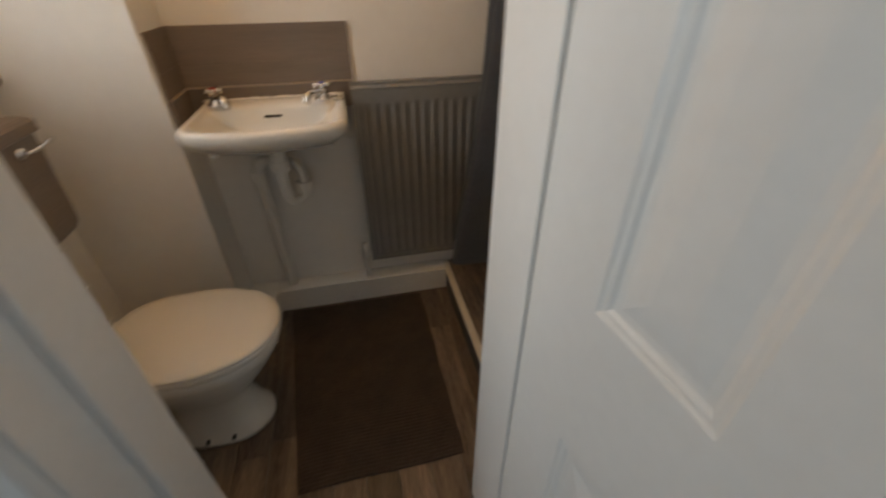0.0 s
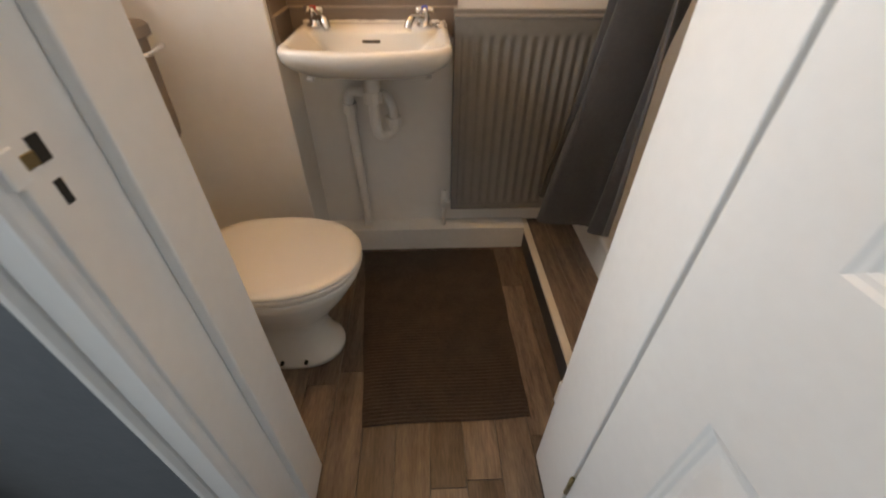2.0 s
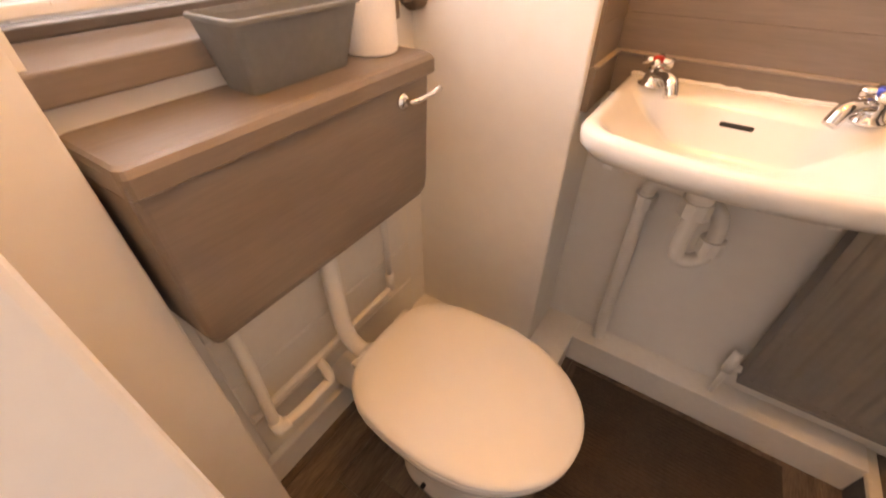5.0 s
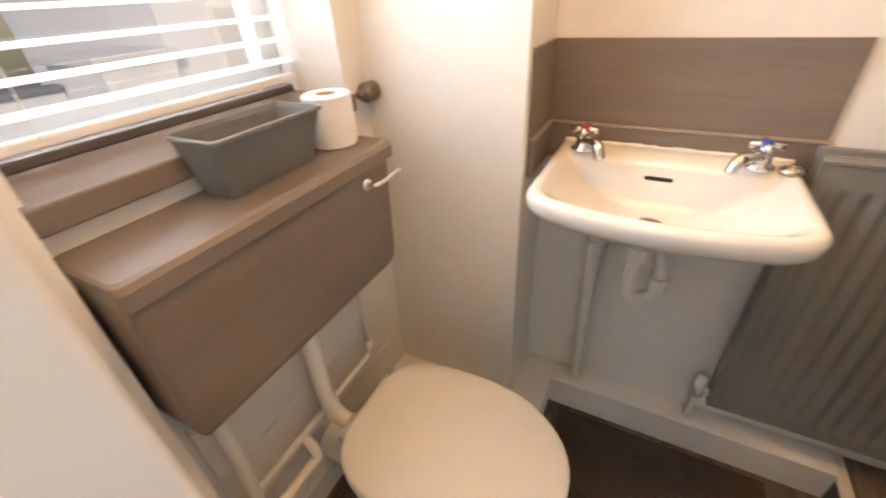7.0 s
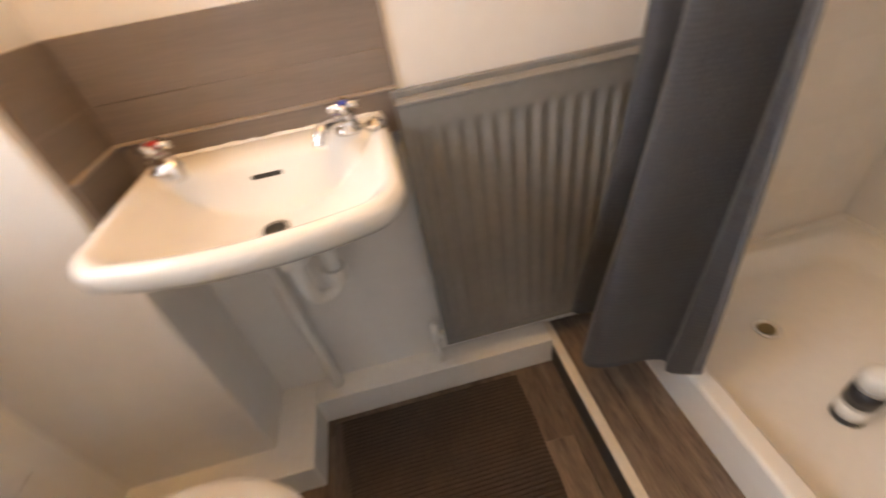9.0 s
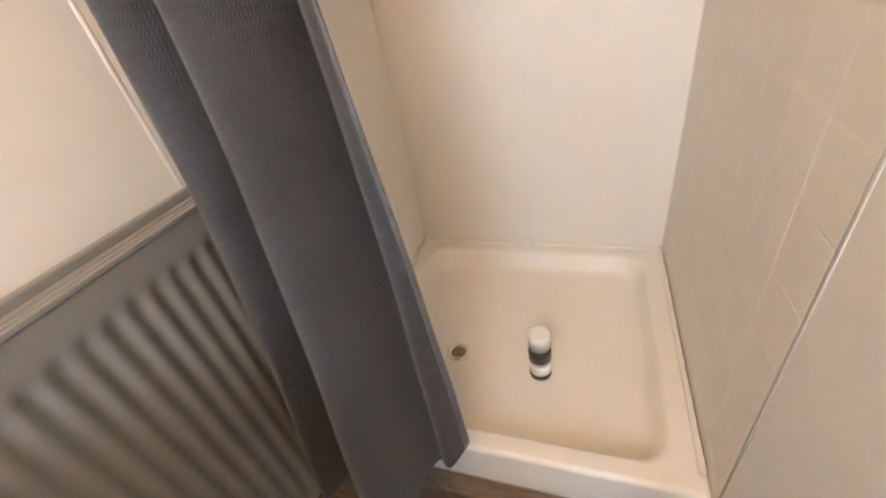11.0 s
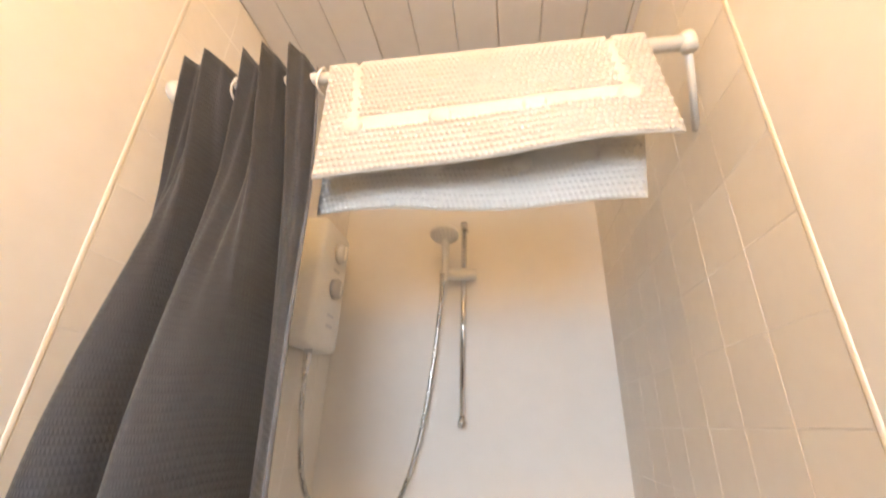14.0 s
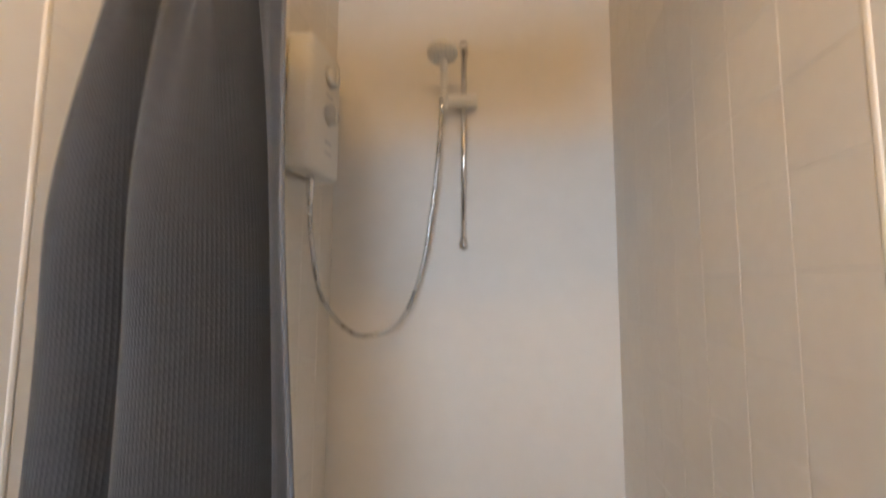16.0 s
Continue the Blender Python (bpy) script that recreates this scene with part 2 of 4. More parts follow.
def superring(cx, cy, ax0, ax1, by, z, n=48, p=2.08, lean=0.0):
    """An egg-like ring: half length ax0 to -x, ax1 to +x, half width by."""
    out = []
    for j in range(n):
        a = 2 * math.pi * j / n
        c, s = math.cos(a), math.sin(a)
        e = p if c > 0 else p + 1.0 * min(1.0, -c * 2.0)
        r = (abs(c) ** e + abs(s) ** e) ** (-1 / e)
        out.append((cx + r * c * (ax1 if c > 0 else ax0), cy + r * s * by, z + lean * c))
    return out


def structure(name, bm, mat, label, category, smooth=False):
    return tagged(part(name, bm, mat, None, "", smooth), label, category, "", "structure")


def wall_with_hole(lo, hi, axis, hole):
    """A wall block with one rectangular opening. axis: 0 or 1, the way along the wall; hole: (from, to, z from, z to)."""
    bm = bmesh.new()
    a, b, z0, z1 = hole

    def seg(p, q, s, t):
        l, h = list(lo), list(hi)
        l[axis], h[axis], l[2], h[2] = p, q, s, t
        if q - p > 1e-4 and t - s > 1e-4:
            box(bm, l, h)

    seg(lo[axis], a, lo[2], hi[2])
    seg(b, hi[axis], lo[2], hi[2])
    seg(a, b, lo[2], z0)
    seg(a, b, z1, hi[2])
    return bm


# ---- the shell of the bathroom ----
H = 2.365
YB, XE, YS = 1.82, 1.86, 0.926          # back wall, far shower wall, near shower wall
XW, YP = -0.47, 1.63                    # toilet recess wall, pier face
structure("floor_slab", B((-1.6, -2.0, -0.12), (2.1, 2.1, -0.006)), M_YARD, "bare sub-floor under the wood-look vinyl", "floor")
structure("wall_north", B((-0.9, YB, 0), (2.0, YB + 0.12, H)), M_WALL, "off-white painted wall behind basin and radiator", "wall")
structure("wall_pier", B((-0.62, YP, 0), (-0.065, YB, H), 0.004), M_WALL, "off-white painted wall pier beside the basin", "wall")
W_Y0, W_Y1, W_Z0, W_Z1 = 0.945, 1.55, 1.035, 1.95
structure("wall_west", wall_with_hole((-0.72, 0.5, 0), (XW, YB, H), 1, (W_Y0, W_Y1, W_Z0, W_Z1)), M_WALL, "off-white painted wall with a window above the cistern", "wall")
structure("wall_nib", B((XW, 0.80, 0), (-0.383, 0.920, H), 0.003), M_WALL, "off-white painted wall nib beside the cistern", "wall")
D_X0, D_X1, D_H = 0.030, 0.718, 2.03
structure("wall_south", wall_with_hole((-0.75, 0.635, 0), (2.0, 0.80, H), 0, (D_X0, D_X1, 0, D_H)), M_WALL, "off-white painted wall with the doorway", "wall")
structure("wall_shower_south", B((0.775, 0.80, 0), (2.0, YS, H), 0.003), M_WALL, "off-white painted wall beside the shower", "wall")
structure("wall_shower_east", B((XE, 0.80, 0), (2.0, YB + 0.1, H)), M_PANEL, "smooth glossy off-white shower wall panel", "wall")

bm = bmesh.new()
box(bm, (-1.7, -2.1, H + 0.012), (2.1, 2.1, H + 0.1))
y = 0.64
while y < YB:
    b = min(y + 0.1, YB)
    box(bm, (-0.62, y + 0.0006, H), (2.0, b - 0.0006, H + 0.02), 0.0025, 1)
    y += 0.1
structure("ceiling", bm, M_CEIL, "white painted tongue-and-groove boarded ceiling", "ceiling")

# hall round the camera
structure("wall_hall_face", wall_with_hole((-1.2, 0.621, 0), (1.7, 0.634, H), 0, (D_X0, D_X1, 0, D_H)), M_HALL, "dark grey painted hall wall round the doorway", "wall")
# Unseen walls, added pale for bounce; the west and south openings hold fill lamps.
structure("wall_hall_west", wall_with_hole((-1.3, -1.9, 0), (-1.2, 0.62, H), 1, (-0.32, 0.32, 0.6, 2.05)), M_HALLW, "unseen pale grey hall wall added to bounce light", "wall")
structure("wall_hall_east", B((1.2, -1.9, 0), (1.3, 0.62, H)), M_HALLW, "unseen pale grey hall wall added to bounce light", "wall")
structure("wall_hall_south", wall_with_hole((-1.2, -1.9, 0), (1.2, -1.78, H), 0, (-0.32, 0.62, 0.93, 2.07)), M_HALLW, "unseen pale grey hall wall added to bounce light", "wall")

# ---- pipe boxing, step, skirting ----
box1 = bmesh.new()
box(box1, (0.045, 1.739, 0), (0.802, YB, 0.112), 0.003)
structure("pipe_boxing", box1, M_BOXING, "low white-painted boxing along the basin wall", "boxing")
structure("pipe_boxing_pier", B((XW, 1.545, 0), (0.0449, YB, 0.112), 0.003), M_BOXING, "low white-painted boxing at the foot of the pier", "boxing")
structure("skirting", B((0.757, 0.84, 0), (0.80, 0.985, 0.105), 0.006), M_GLOSS, "short white-painted skirting block beside the step", "skirting")
structure("skirting_door", B((0.719, 0.80, 0), (0.775, 0.815, 0.09), 0.004), M_GLOSS, "short white-painted skirting board", "skirting")

structure("skirting_west", B((XW, 0.9205, 0), (XW + 0.022, 1.5445, 0.098), 0.004), M_BOXING, "white-painted skirting board below the cistern", "skirting")

step = thing("shower_step", (0.9, 1.3, 0), "raised shower step with dark riser and wood-look vinyl tread", "step", kind="structure")
part("riser", B((0.802, YS, 0), (0.815, YB, 0.092)), M_RISER, step, "dark grey vinyl riser")
part("core", B((0.815, YS, 0), (1.05, YB, 0.096)), M_RISER, step)
part("edge_trim", B((0.798, YS, 0.091), (0.826, YB, 0.106), 0.003), M_TRIM, step, "cream nosing strip")
for k in range(3):
    x0 = 0.8265 + k * 0.0745
    part("plank", B((x0, YS, 0.096), (x0 + 0.0735, YB, 0.1015), 0.0008, 1), M_VINYL, step)
settle(step)

# ---- shower tray ----
tray = thing("shower_tray", (1.44, 1.38, 0.1), "off-white square acrylic shower tray with a chrome drain", "shower tray")
X0, ZT = 1.024, 0.238


def rrect(x0, y0, x1, y1, r, z, n=6):
    out = []
    for cx, cy, a0 in ((x1 - r, y1 - r, 0), (x0 + r, y1 - r, 90), (x0 + r, y0 + r, 180), (x1 - r, y0 + r, 270)):
        for j in range(n + 1):
            a = radians(a0 + 90 * j / n)
            out.append((cx + r * math.cos(a), cy + r * math.sin(a), z))
    return out


bm = bmesh.new()
loft(bm, [rrect(X0, YS, XE, YB, 0.012, 0.09), rrect(X0, YS, XE, YB, 0.012, 0.094), rrect(X0, YS, XE, YB, 0.012, ZT - 0.016), rrect(X0, YS, XE, YB, 0.012, ZT - 0.012), rrect(X0 + 0.003, YS + 0.003, XE - 0.003, YB - 0.003, 0.013, ZT - 0.003),
          rrect(X0 + 0.010, YS + 0.010, XE - 0.010, YB - 0.010, 0.016, ZT), rrect(X0 + 0.014, YS + 0.014, XE - 0.014, YB - 0.014, 0.018, ZT),
          rrect(X0 + 0.044, YS + 0.055, XE - 0.050, YB - 0.050, 0.06, ZT), rrect(X0 + 0.048, YS + 0.060, XE - 0.054, YB - 0.054, 0.065, ZT - 0.001), rrect(X0 + 0.056, YS + 0.068, XE - 0.062, YB - 0.062, 0.075, ZT - 0.009),
          rrect(X0 + 0.070, YS + 0.082, XE - 0.078, YB - 0.076, 0.085, ZT - 0.050), rrect(X0 + 0.080, YS + 0.092, XE - 0.090, YB - 0.086, 0.09, ZT - 0.062), rrect(X0 + 0.100, YS + 0.112, XE - 0.112, YB - 0.106, 0.09, ZT - 0.067),
          rrect(X0 + 0.3, YS + 0.3, XE - 0.3, YB - 0.3, 0.08, ZT - 0.071)], cap0=True)
part("basin_body", bm, M_TRAY, tray, smooth=True)
for lo, hi in (((X0 + 0.04, YS + 0.004, ZT - 0.004), (XE, YS + 0.018, ZT + 0.014)), ((X0 + 0.04, YB - 0.018, ZT - 0.004), (XE, YB - 0.004, ZT + 0.014)), ((XE - 0.014, YS + 0.018, ZT - 0.004), (XE, YB - 0.018, ZT + 0.014))):
    part("sealant_strip", B(lo, hi, 0.005), M_TRAY, tray)
DX, DY, DZ0 = 1.352, 1.546, ZT - 0.0705
drain = part("drain", L([(0.034, DZ0), (0.034, DZ0 + 0.005), (0.027, DZ0 + 0.007), (0.024, DZ0 + 0.003), (0.001, DZ0 + 0.002)], (DX, DY, 0)), M_CHROME, tray, "chrome drain ring", True)
part("drain_hole", L([(0.021, DZ0 + 0.002), (0.021, DZ0 + 0.0045), (0.001, DZ0 + 0.005)], (DX, DY, 0)), M_BRASS, drain)
settle(tray)

CX, CY, CZ = 1.318, 1.288, ZT - 0.0705
can = thing("spray_can", (CX, CY, CZ), "silver spray can with black label standing in the tray", "spray can")
part("body", L([(0.001, 0), (0.028, 0), (0.0305, 0.004), (0.0305, 0.125), (0.027, 0.134), (0.001, 0.135)], (CX, CY, CZ)), M_SILVER, can, "", True)
part("label_band", L([(0.0307, 0.070), (0.0310, 0.070), (0.0310, 0.120), (0.0307, 0.120)], (CX, CY, CZ)), M_BLACK, can, "black printed band", True)
part("label_band", L([(0.0307, 0.004), (0.0310, 0.004), (0.0310, 0.020), (0.0307, 0.020)], (CX, CY, CZ)), M_BLACK, can, "black printed band", True)
part("label_panel", L([(0.0307, 0.024), (0.0309, 0.024), (0.0309, 0.058), (0.0307, 0.058)], (CX, CY, CZ)), M_PLAST, can, "white label panel", True)
part("cap", L([(0.0295, 0.130), (0.0295, 0.158), (0.027, 0.168), (0.02, 0.171), (0.001, 0.172)], (CX, CY, CZ)), M_PLAST, can, "white cap", True)
settle(can)

# ---- shower alcove fittings ----
for nm, yy, lab in (("shower_trim", YS, "white tile edge trim on the shower wall"), ("shower_trim", YB, "white tile edge trim on the shower wall")):
    s = 1 if yy == YS else -1
    bm = bmesh.new()
    loft(bm, [[(1.004, yy - s * 0.002, z), (1.0041, yy + s * 0.0007, z), (1.0065, yy + s * 0.0012, z), (1.0095, yy + s * 0.0013, z), (1.0122, yy + s * 0.0011, z), (1.0128, yy - s * 0.002, z)] for z in (0.1, H)])
    bmesh.ops.recalc_face_normals(bm, faces=bm.faces)
    structure(nm, bm, M_MATT, lab, "trim", True)

rail = thing("curtain_rail", (1.05, 1.38, 2.025), "white tubular shower curtain rail fixed between walls", "curtain rail")
part("pole", T([(1.05, YB - 0.001, 2.025), (1.05, 0.963, 2.025)], 0.0112, 16), M_PLAST, rail, smooth=True)
part("bracket", L([(0.022, 0), (0.022, -0.012), (0.015, -0.02), (0.001, -0.02)], (1.05, YB, 2.025), "y"), M_PLAST, rail, smooth=True)
part("corner", L([(0.001, -0.015), (0.012, -0.013), (0.0135, 0), (0.012, 0.013), (0.001, 0.015)], (1.05, 0.963, 2.025)), M_PLAST, rail, smooth=True)
part("stay", T([(1.05, 0.963, 2.025), (1.155, YS + 0.001, 1.945)], 0.006, 14), M_PLAST, rail, smooth=True)
settle(rail)


def curtain_sheet():
    """A drawn-back curtain: small gathers at the rail that run into two deep folds, kicked out over the step at the hem."""
    nv = 100
    # cross-sections: place along the rail (0 to 1) and bulge towards the room, at mid height and at the hem
    middle = curve_pts([(0, -0.02, 0), (0.05, 0.03, 0), (0.13, 0.082, 0), (0.22, 0.095, 0), (0.30, 0.075, 0), (0.345, 0.03, 0), (0.36, -0.03, 0), (0.38, -0.10, 0), (0.42, -0.13, 0), (0.47, -0.11, 0), (0.50, -0.04, 0), (0.515, 0.03, 0), (0.54, 0.09, 0),
                        (0.585, 0.106, 0), (0.64, 0.098, 0), (0.69, 0.07, 0), (0.73, 0.03, 0), (0.755, -0.02, 0), (0.765, -0.05, 0), (0.785, -0.06, 0), (0.81, -0.04, 0), (0.84, -0.01, 0), (0.90, 0.01, 0), (0.96, 0.02, 0), (1, 0.03, 0)], 8)
    lower = curve_pts([(0, 0.0, 0), (0.04, 0.05, 0), (0.09, 0.12, 0), (0.15, 0.17, 0), (0.22, 0.195, 0), (0.27, 0.17, 0), (0.29, 0.10, 0), (0.31, 0.03, 0), (0.36, 0.0, 0), (0.42, 0.03, 0), (0.45, 0.10, 0), (0.49, 0.17, 0), (0.56, 0.215, 0),
                       (0.66, 0.238, 0), (0.735, 0.232, 0), (0.775, 0.200, 0), (0.795, 0.155, 0), (0.805, 0.115, 0), (0.822, 0.085, 0), (0.85, 0.068, 0), (0.88, 0.072, 0), (0.91, 0.078, 0), (0.94, 0.069, 0), (0.975, 0.040, 0), (1, 0.01, 0)], 8)
    nu = len(middle) - 1
    bm = bmesh.new()
    uvl = bm.loops.layers.uv.new("UVMap")
    rows = []
    for j in range(nv + 1):
        v = j / nv                      # 0 at the header, 1 at the hem
        row = []
        w = min(1.0, v / 0.38)
        w = w * w * (3 - 2 * w)
        k = max(0.0, (v - 0.4) / 0.6)
        k = k * k * (2 - k) if k < 1 else 1.0
        yl, yr = 1.772 - 0.042 * min(1.0, v / 0.6), 1.546 - 0.144 * v - 0.06 * v * (1 - v)
        for i in range(nu + 1):
            u = i / nu
            q = middle[i].lerp(lower[i], k)
            along = u * (1 - w) + q.x * w
            y = yl + (yr - yl) * along
            ph = 2 * math.pi * (4.6 * u + 0.16 * math.sin(8.5 * u + 0.6)) + 2.6
            gather = 0.022 * math.cos(ph) + 0.006 * math.cos(3 * ph + 0.4) + 0.005 * math.sin(ph * 0.5)
            x = 1.045 - 0.035 * v - 0.022 * max(0.0, 1 - v / 0.14) + gather * (1 - w) - q.y * w
            x += 0.0022 * math.sin(9 * v + 14 * u) * v + 0.0015 * math.sin(31 * v + 5 * u) * v
            top, hem = 2.054 + 0.006 * math.cos(2 * math.pi * 4.6 * u + 5.6) + 0.004 * math.sin(17 * u), 0.322 + 0.004 * math.sin(11 * u)
            row.append((bm.verts.new((x, y, top + (hem - top) * v)), u * 1.7, v * 1.75))
        rows.append(row)
    for a, b in zip(rows, rows[1:]):
        for i in range(nu):
            q = (a[i], a[i + 1], b[i + 1], b[i])
            f = bm.faces.new([k[0] for k in q])
            for lp, k in zip(f.loops, q):
                lp[uvl].uv = (k[1], k[2])
    edge = [(r[-1][0].co.copy(), r[-5][0].co.copy()) for r in rows]
    bmesh.ops.solidify(bm, geom=bm.faces[:], thickness=0.0015)
    return bm, edge


curtain = thing("shower_curtain", (1.0, 1.6, 0.31), "grey waffle-weave shower curtain drawn aside and hanging in folds", "curtain")
_bm, _edge = curtain_sheet()
part("sheet", _bm, M_CURT, curtain, smooth=True)
bm = bmesh.new()
loft(bm, [[a + Vector((0.0, -0.002, 0)), a + Vector((-0.004, 0.0, 0)), b + Vector((-0.004, 0, 0)), b + Vector((0.003, 0, 0)), a + Vector((0.003, 0, 0))] for a, b in _edge])
part("side_hem", bm, M_CURT, curtain, "folded grey side hem", True)
for k in range(7):
    yy = 1.765 - k * 0.0385
    bm = T([(1.05 + 0.021 * math.cos(a), yy + 0.003 * math.sin(2 * a), 2.016 + 0.025 * math.sin(a)) for a in [2 * math.pi * j / 20 for j in range(21)]], 0.0022, 6)
    part("ring", bm, M_PLAST, curtain, "white plastic curtain ring" if k == 0 else "", True)
settle(curtain)


def hung_mat():
    """A studded rubber mat folded over the rail: its face follows an arch, studs stand on it."""
    prof = []                                     # along the fold, from the near hem over the rail to the far hem
    for j in range(11):
        t = j / 10
        prof.append((1.014 + 0.020 * t, 1.812 + 0.206 * t))
    for j in range(1, 9):
        a = math.pi * (1 - j / 9)
        prof.append((1.05 + 0.0165 * math.cos(a), 2.022 + 0.0185 * math.sin(a)))
    for j in range(14):
        t = j / 13
        prof.append((1.067 + 0.030 * t, 2.014 - 0.226 * t))
    def at(s, w):
        """s: 0 to 1 along the fold, w: 0 to 1 along the rail."""
        f = s * (len(prof) - 1)
        k = min(int(f), len(prof) - 2)
        x = prof[k][0] + (prof[k + 1][0] - prof[k][0]) * (f - k)
        z = prof[k][1] + (prof[k + 1][1] - prof[k][1]) * (f - k)
        near = max(0.0, 1 - s / 0.35)
        far = max(0.0, (s - 0.6) / 0.4)
        y0 = 1.520 - 0.017 * near + 0.01 * far
        y1 = 1.026 - 0.014 * near + 0.018 * far
        return Vector((x + 0.006 * math.sin(7 * w + 3 * s) * (near + far), y0 + (y1 - y0) * w, z + 0.038 * near * (w - 0.30) + 0.004 * math.sin(9 * w) * (near + far)))
    return at


mat_at = hung_mat()
smat = thing("shower_mat", (1.05, 1.27, 2.06), "white studded rubber shower mat draped over the curtain rail", "shower mat")
bm = bmesh.new()
g = [[bm.verts.new(mat_at(s / 40, w / 30)) for w in range(31)] for s in range(41)]
for a, b in zip(g, g[1:]):
    for i in range(30):
        bm.faces.new((a[i], a[i + 1], b[i + 1], b[i]))
bmesh.ops.recalc_face_normals(bm, faces=bm.faces)
bmesh.ops.solidify(bm, geom=bm.faces[:], thickness=0.003)
part("sheet", bm, M_RUBBER, smat, smooth=True)


def studs(at, skip):
    """Many small rounded studs on both faces of the sheet."""
    vs, fs = [], []
    ns, nw = 58, 62
    for i in range(ns):
        for k in range(nw):
            s, w = (i + 0.5) / ns, (k + 0.5 + 0.5 * (i % 2)) / (nw + 0.5)
            if skip(s, w):
                continue
            p = at(s, w)
            ds, dw = (at(min(s + 0.01, 1), w) - at(max(s - 0.01, 0), w)).normalized(), (at(s, min(w + 0.01, 1)) - at(s, max(w - 0.01, 0))).normalized()
            nn = ds.cross(dw).normalized()
            if nn.x * (1 if s > 0.5 else -1) < 0 and abs(nn.z) < 0.9:
                nn = -nn
            if abs(nn.z) >= 0.9 and nn.z < 0:
                nn = -nn
            for sign in (1, -1):
                o = len(vs)
                for r, h in ((0.0040, 0.0008), (0.0030, 0.0030)):
                    for j in range(6):
                        a = math.pi * j / 3
                        vs.append(p + sign * nn * (h + 0.0012) + r * (math.cos(a) * ds + math.sin(a) * dw))
                vs.append(p + sign * nn * 0.0046)
                for j in range(6):
                    q = (j + 1) % 6
                    fs.append((o + j, o + q, o + 6 + q, o + 6 + j))
                    fs.append((o + 6 + j, o + 6 + q, o + 12))
    me = bpy.data.meshes.new("studs")
    me.from_pydata([tuple(v) for v in vs], [], fs)
    for f in me.polygons:
        f.use_smooth = True
    me.materials.append(M_RUBBER)
    return new("studs", me)


def band(s, w):
    for a, b in ((0.125, 0.15), (0.85, 0.875)):
        if a < s < b and 0.09 < w < 0.91:
            return True
    return (0.09 < w < 0.115 or 0.885 < w < 0.91) and 0.125 < s < 0.875


_st = studs(mat_at, band)
_st.parent = smat
tagged(_st, "many small white rubber studs", kind="stuff")
for w in (0.1, 0.37, 0.64, 0.9):
    for s in (0.13, 0.87):
        p = mat_at(s, w)
        part("suction_cup", L([(0.001, -0.007), (0.012, -0.0066), (0.017, -0.002), (0.017, 0.002), (0.012, 0.0066), (0.001, 0.007)], p, "x", 16), M_RUBBER, smat, smooth=True)
settle(smat)

heater = thing("electric_shower", (1.62, 1.79, 1.66), "white electric shower unit with grey dials on the tiled wall", "electric shower")
part("case", B((1.535, 1.738, 1.668), (1.720, 1.814, 2.035), 0.018, 4), M_PLAST, heater, smooth=True)
for z, r in ((1.955, 0.030), (1.845, 0.030)):
    knob = part("dial", L([(r, 0), (r, -0.012), (r * 0.8, -0.020), (0.001, -0.021)], (1.640, 1.738, z), "y"), M_GREYP, heater, "pale grey dial", True)
    part("pointer", B((1.636, 1.713, z - 0.022), (1.644, 1.719, z + 0.022), 0.002), M_PLAST, knob)
for z in (1.90, 1.765, 1.735):
    part("printed_mark", B((1.62, 1.7365, z - 0.004), (1.66, 1.7385, z + 0.004)), M_GREYP, heater)
part("outlet", T([(1.615, 1.775, 1.670), (1.615, 1.775, 1.638)], 0.011, 14), M_CHROME, heater, "chrome hose outlet", True)
settle(heater)

riser = thing("shower_riser_rail", (1.83, 1.377, 1.49), "chrome shower riser rail with white sliding holder", "riser rail")
part("pole", T([(1.822, 1.377, 1.49), (1.822, 1.377, 2.135)], 0.0095, 16), M_CHROME, riser, smooth=True)
for z in (1.495, 2.125):
    part("wall_bracket", T([(1.812, 1.377, z), (XE, 1.377, z)], 0.012, 14), M_CHROME, riser, smooth=True)
    part("end_cap", L([(0.012, -0.012), (0.013, 0), (0.012, 0.012), (0.001, 0.013)], (1.822, 1.377, z)), M_CHROME, riser, smooth=True)
part("holder", T([(1.817, 1.335, 1.945), (1.815, 1.37, 1.945), (1.80, 1.425, 1.94), (1.775, 1.437, 1.94)], [0.018, 0.021, 0.018, 0.016], 16), M_PLAST, riser, "white plastic sliding holder", True)
settle(riser)

head = thing("hand_shower", (1.76, 1.437, 1.93), "white round hand shower resting in its holder", "shower head")
part("handle", T(curve_pts([(1.772, 1.432, 1.905), (1.762, 1.430, 1.955), (1.742, 1.427, 2.000), (1.705, 1.424, 2.030)]), [0.011] * 12 + [0.012] * 13, 14), M_PLAST, head, smooth=True)
bm = L([(0.001, 0.014), (0.03, 0.012), (0.043, 0.004), (0.045, -0.004), (0.042, -0.008), (0.001, -0.009)], (0, 0, 0), n=28)
bmesh.ops.transform(bm, matrix=pose(1.690, 1.424, 2.034, 0, 16, 0), verts=bm.verts)
rose = part("rose", bm, M_PLAST, head, smooth=True)
for ring, cnt in ((0.012, 6), (0.024, 10), (0.034, 14)):
    for j in range(cnt):
        a = 2 * math.pi * j / cnt
        bm = L([(0.0022, -0.0085), (0.002, -0.0105), (0.0005, -0.011)], (ring * math.cos(a), ring * math.sin(a), 0), n=6)
        bmesh.ops.transform(bm, matrix=pose(1.690, 1.424, 2.034, 0, 16, 0), verts=bm.verts)
        part("nozzle", bm, M_GREYP, rose)
settle(head)

